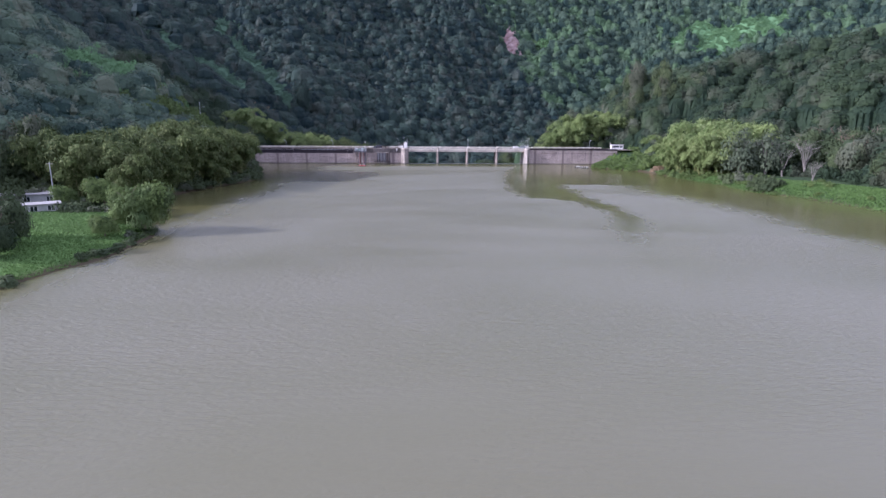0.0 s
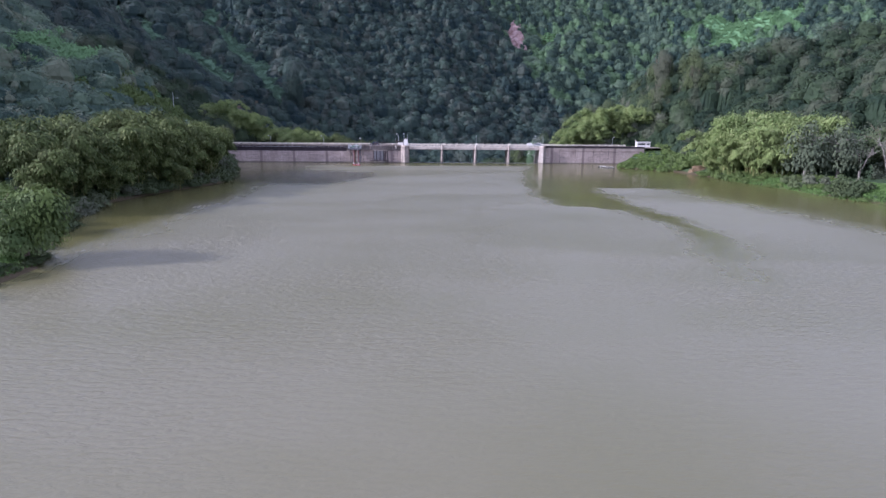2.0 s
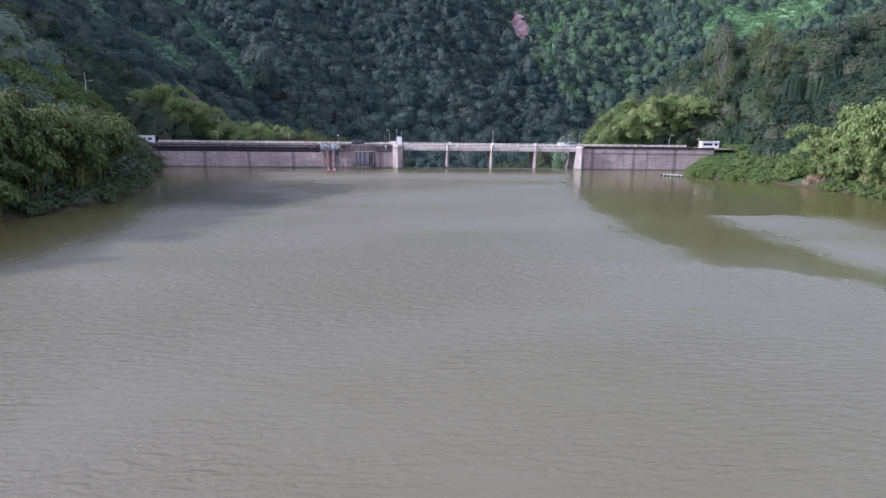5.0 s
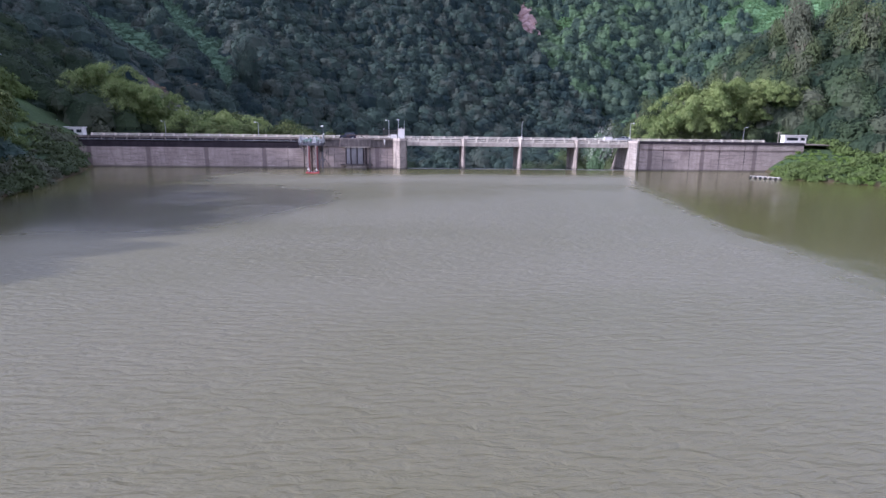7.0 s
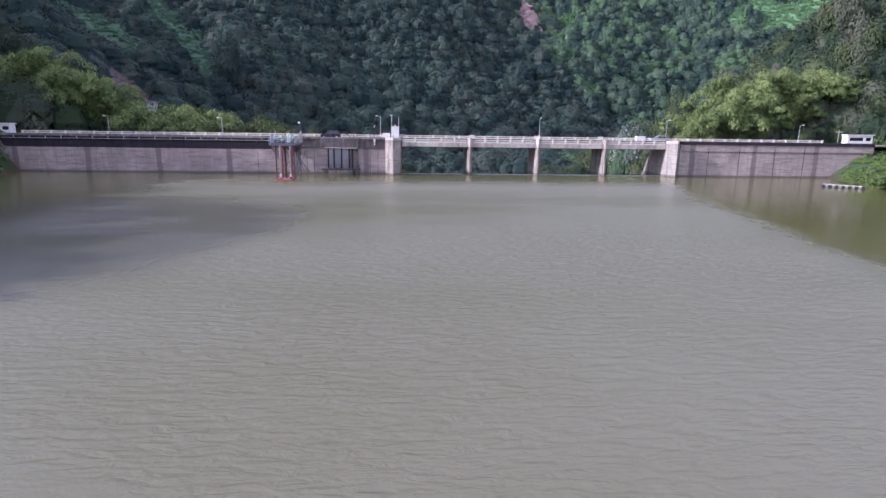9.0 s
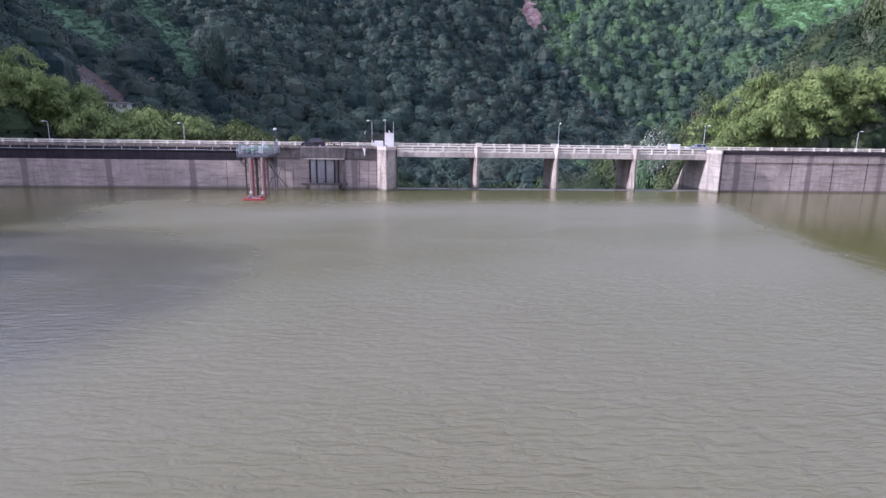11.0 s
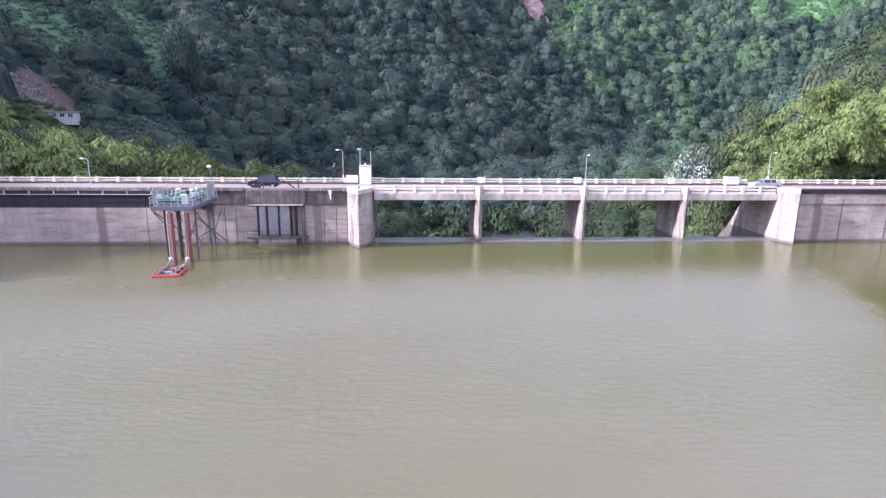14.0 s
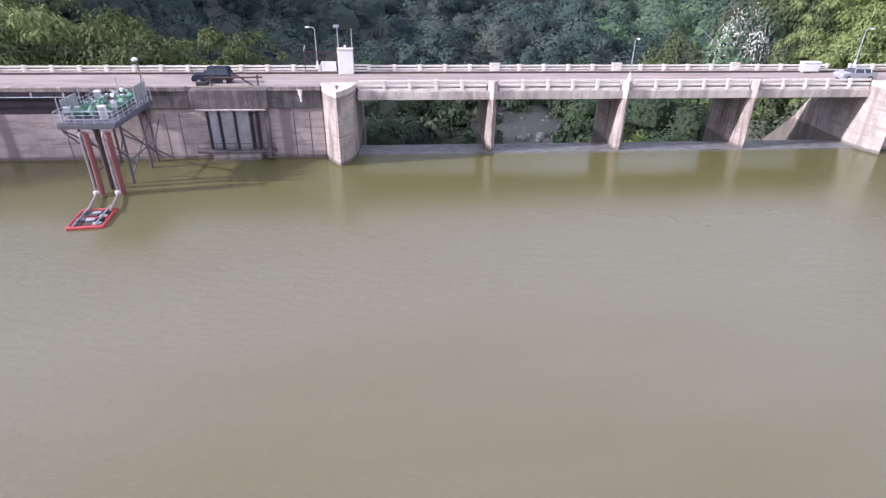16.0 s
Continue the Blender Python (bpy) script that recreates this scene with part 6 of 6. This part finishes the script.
plant(limb_tree("tree", 32, 14.0, 6.5, M_NEAR, M_BARK, "dark green broadleaf tree with a dense crown", skirt=6),
      [(-100, -150, 1.05), (-104, -164, 1.0), (-96, -140, 1.0), (-110, -180, 1.1), (142, -98, 1.2), (147, -116, 1.1), (140, -122, 1.1), (138, -142, 1.1), (131, -160, 1.0), (130, -178, 0.95), (139, -162, 1.2), (148, -106, 1.1),
       (66, 44, 0.9), (78, 62, 1.0), (57, 60, 0.8), (96, 70, 1.1), (-102, -130, 1.2), (-120, -150, 1.2), (-57, -208, 0.62), (-55, -214, 0.55), (-63, -203, 0.6)])
plant(limb_tree("tree", 33, 13.0, 5.6, M_GREYTREE, M_DEADBARK, "grey-green thin-leaved tree with pale branches", 12, 170, 0.055, skirt=3, core=0.28), [(120, -95, 1.3), (127, -99, 1.2), (84, 74, 0.95)])
plant(limb_tree("tree", 34, 11.0, 4.6, M_GREYTREE, M_DEADBARK, "nearly leafless tree with bleached branches", 5, 30, 0.05, True), [(136, -106, 1.15), (130, -104, 0.9), (124, -128, 0.6)])
plant(limb_tree("tree", 38, 28.0, 6.2, M_FAR, M_BARK, "very tall dark tree standing above the hillside forest", 16, 620, 0.034), [(-86, 172, 1.3)])

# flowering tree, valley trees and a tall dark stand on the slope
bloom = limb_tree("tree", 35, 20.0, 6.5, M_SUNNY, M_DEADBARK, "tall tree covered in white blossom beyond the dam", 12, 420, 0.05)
rng = np.random.default_rng(36)
c = crown(rng, 12, 420, 0.018, 0.8, 0) * (6.7, 6.7, 18.8) + (0, 0, 1.2)
c = c[c[:, :, 2].min(1) > 9.5]
bl = new("blossom", leaf_mesh("blossom", c, M_BLOSSOM))
bl.parent = bloom
bl["label"] = "white blossom"
plant(bloom, [(67.5, 42, 1.0)])
plant(limb_tree("tree", 37, 20.0, 7.0, M_NEAR, M_BARK, "tall green broadleaf tree in the gorge", 14, 520, 0.042), [(71, 44, 1.0), (77, 36, 0.9), (70, 33, 0.75), (85, 50, 1.1), (60, 52, 0.8), (95, 44, 1.1), (104, 42, 1.0), (128, 34, 0.9), (140, 22, 0.9), (134, 50, 1.0), (146, 40, 0.9)])

# scrub on the banks and below the bays
rng = np.random.default_rng(41)
BUSH = [crown(rng, 6, 42, 0.125, 0.8, 0.6, 1) for _ in range(5)]


LOW = [crown(rng, 4, 15, 0.22, 0.8, 0.5, 1) for _ in range(5)]


def scrub(name, pts, size, mat, label, seed, tall=(0.7, 1.2), kinds=BUSH):
    rng = np.random.default_rng(seed)
    pts = np.array(pts, float)
    z = land(pts[:, 0], pts[:, 1])
    s = rng.uniform(*size, len(pts))
    q = scatter(kinds, np.stack((pts[:, 0], pts[:, 1], z - 0.25 * s), -1), s, rng, tall)
    return tagged(new(name, leaf_mesh(name, q, mat)), label, "bushes", kind="stuff")


ys = np.concatenate((rng.uniform(-90, -58, 110), rng.uniform(-47, -10, 190), rng.uniform(-220, -90, 60)))
scrub("bank_scrub", np.stack((shore_right(ys) - 0.3 + rng.uniform(0, 1, 360) ** 1.4 * 15, ys), -1), (0.7, 2.3), M_SCRUB, "bright green scrub and vines along the bank", 42)
ys = rng.uniform(-160, -2, 300)
scrub("shore_scrub", np.stack((shore_left(ys) - 0.4 - rng.uniform(0, 1, 300) * 8, ys), -1), (1.2, 3.2), M_NEAR, "dark green scrub under the bamboo", 43)
ys = rng.uniform(-262, -178, 90)
xs = shore_left(ys) - rng.uniform(0.2, 3.5, 90)
ok = (ys < -222) | (ys > -212)
scrub("lawn_scrub", np.stack((xs, ys), -1)[ok], (0.6, 1.5), M_NEAR, "low dark shrubs at the edge of the lawn", 44)
pts = np.stack((rng.uniform(42, 64, 130), rng.uniform(22, 62, 130)), -1)
pts[:, 0] += (pts[:, 1] - 22) * 0.25
scrub("gorge_scrub", pts, (2.0, 4.6), M_SCRUB, "bright green bushes in the gorge below the spillway", 45, (1.0, 1.9))
pts = np.stack((rng.uniform(-8, 48, 190), rng.uniform(20, 78, 190)), -1)
pts = pts[~((np.abs(pts[:, 0] - 29 - (pts[:, 1] - 35) * 0.15) < 5) & (pts[:, 1] < 58))]
# same dark foliage, standing in for shade on the gorge floor
scrub("gorge_wood", pts, (2.5, 4.8), M_BANK, "dark bushes on the gorge floor", 46, (1.0, 1.8))
pts = np.stack((rng.uniform(-86, -2, 230), rng.uniform(12, 34, 230)), -1)
scrub("toe_scrub", pts, (2.4, 4.8), M_NEAR, "dark green bushes behind the dam crest", 47, (1.2, 2.2))
pts = np.stack((rng.uniform(64, 112, 160), rng.uniform(12, 40, 160)), -1)
scrub("slope_scrub", pts, (1.6, 3.4), M_SCRUB, "green scrub on the slope behind the dam", 48)
pts = np.stack((rng.uniform(90, 106, 190), rng.uniform(-46, 0, 190)), -1)
pts = pts[(pts[:, 0] > shore_right(pts[:, 1])) & ((pts[:, 1] < -9) | (pts[:, 0] > 103))]
scrub("abutment_scrub", pts, (0.8, 1.7), M_LIME, "yellow-green scrub at the dam's end", 49)

ys = np.concatenate((rng.normal(-122, 3, 30), rng.normal(-104, 4, 10), rng.normal(-168, 5, 20)))
scrub("waterside_scrub", np.stack((shore_right(ys) + 0.3 + rng.uniform(0, 5, 60), ys), -1), (1.1, 2.5), M_NEAR, "tangled green bushes overhanging the water's edge", 59, (1.0, 1.9))
pts = np.stack((rng.uniform(131, 150, 220), rng.uniform(-170, -88, 220)), -1)
scrub("slope_foot_scrub", pts, (1.4, 3.6), M_BANK, "dark green undergrowth at the foot of the hillside", 60, (0.9, 1.6))
pts = np.stack((rng.uniform(103, 140, 260), rng.uniform(-46, 14, 260)), -1)
pts = pts[(pts[:, 0] > 116) | (pts[:, 1] < -24)]
scrub("shoulder_scrub", pts, (1.4, 3.4), M_SCRUB, "green scrub on the slope above the dam's end", 63, (0.8, 1.4))
pts = np.stack((rng.uniform(96, 126, 300), rng.uniform(-26, 5, 300)), -1)
scrub("verge_scrub", pts[pts[:, 0] > shore_right(pts[:, 1])], (0.5, 1.1), M_LIME, "low green growth round the dam's east end", 65)
pts = np.stack((rng.uniform(-128, -96, 240), rng.uniform(-48, 16, 240)), -1)
pts = pts[(pts[:, 0] < -102) | (pts[:, 1] < -4)]
scrub("shaded_scrub", pts, (1.8, 4.2), M_SHORE, "green undergrowth above the dam's west end", 64, (0.9, 1.6))
pts = np.stack((rng.uniform(-99, -80, 60), rng.uniform(-24, -3, 60)), -1)
scrub("corner_scrub", pts, (0.8, 2.0), M_SHORE, "green bushes at the dam's west end", 58)
pts = np.stack((rng.uniform(-74, -52, 90), rng.uniform(-174, -146, 90)), -1)
scrub("garden_scrub", pts, (1.0, 2.6), M_NEAR, "mixed green shrubs beside the shore house", 53)
pts = np.stack((rng.uniform(-100, -84, 40), rng.uniform(-176, -140, 40)), -1)
scrub("hedge_scrub", pts, (1.6, 3.6), M_NEAR, "dark shrubs behind the shore house", 54, (1.2, 2.2))
pts = np.stack((rng.uniform(-112, -78, 420), rng.uniform(52, 112, 420)), -1)
pts = pts[(pts[:, 0] + 97) ** 2 + (pts[:, 1] - 101) ** 2 > 49]
pts = pts[(pts[:, 0] > -104) | (pts[:, 1] < 96)]
pts2 = np.stack((rng.normal(-112, 15, 90), rng.normal(152, 12, 90)), -1)
scrub("cutting_scrub", pts2, (0.8, 2.6), M_DRY, "sparse dry brush on the bare red earth", 57, (0.6, 1.2))
scrub("terrace_scrub", pts, (1.1, 2.8), M_NEAR, "low green bushes on the slope below the hillside house", 56, (0.6, 1.1))
pts = np.stack((np.append(rng.uniform(335, 550, 3300), rng.normal(175, 8, 120)), np.append(rng.uniform(468, 548, 3300), rng.normal(508, 11, 120))), -1)
pts = pts[clearing(pts[:, 0], pts[:, 1]) > 0.5]
scrub("glade_scrub", pts, (1.2, 3.6), M_MEADOW, "pale sunlit scrub on a high clearing", 50, (0.7, 1.2), LOW)
# lighter foliage colour stands for sun falling on the spur
pts = np.stack((rng.normal(-143, 10, 300), rng.normal(2, 18, 300)), -1)
scrub("spur_scrub", pts, (2.4, 5.4), M_MEADOW, "light green trees on the hillside spur", 51, (1.0, 1.7))

X, Y = rng.uniform(-310, -62, 10000), rng.uniform(120, 370, 10000)
ok = (clearing(X, Y) > 0.42) & (Y > 120) & (X > 13 - 0.8 * (Y + 289) - 20) & (raw_hills(X, Y) < crest(X, Y) + 10)
scrub("vine_cover", np.stack((X, Y), -1)[ok], (1.3, 3.2), M_VINE, "low blue-green vines and grass on the cleared strips", 55, (0.5, 0.9), LOW)
# grass tufts on the lawn and the open banks
def turf(name, x, y, label, seed, blade=0.30):
    rng = np.random.default_rng(seed)
    z = land(x, y)
    c = np.stack((x, y, z + blade * 0.35), -1)
    n = unit(rng, len(x)) * (1, 1, 0.3) + (0, 0, 0.35)
    n /= np.linalg.norm(n, axis=1, keepdims=True)
    up = np.tile((0.0, 0.0, -1.0), (len(x), 1)) + rng.normal(size=(len(x), 3)) * 0.35
    up -= n * (up * n).sum(1, keepdims=True)
    q = cards(c, n, blade * rng.uniform(0.6, 1.4, len(x)), rng, 0.6, -up)
    return tagged(new(name, leaf_mesh(name, q, M_GRASS)), label, "grass", kind="stuff")


k = 48000
ty = rng.uniform(-240, -165, k)
turf("lawn_grass", shore_left(ty) - 0.8 - rng.uniform(0, 1, k) * 40, ty, "bright green lawn on the lake shore", 61, 0.17)
k = 40000
ty = rng.uniform(-200, -70, k)
turf("bank_grass", shore_right(ty) - 0.5 + rng.uniform(0, 1, k) * 14, ty, "bright green grass on the sunlit bank", 62, 0.26)

# boulders in the river below
rng = np.random.default_rng(51)
proto = None
for k in range(26):
    bm = B()
    bmesh.ops.create_icosphere(bm, subdivisions=2, radius=1.0)
    sd = rng.uniform(0, 50)
    w = rng.uniform(0.4, 1.3)
    for v in bm.verts:
        v.co *= w * (1 + 0.3 * noise.noise(v.co * 1.3 + Vector((sd, 0, 0))))
        v.co.z *= 0.6
    solo("boulder", bm, M_BOULDER, "grey weathered river boulder", "boulder", (rng.uniform(21, 37), rng.uniform(24, 58), -10.2), "river boulders")
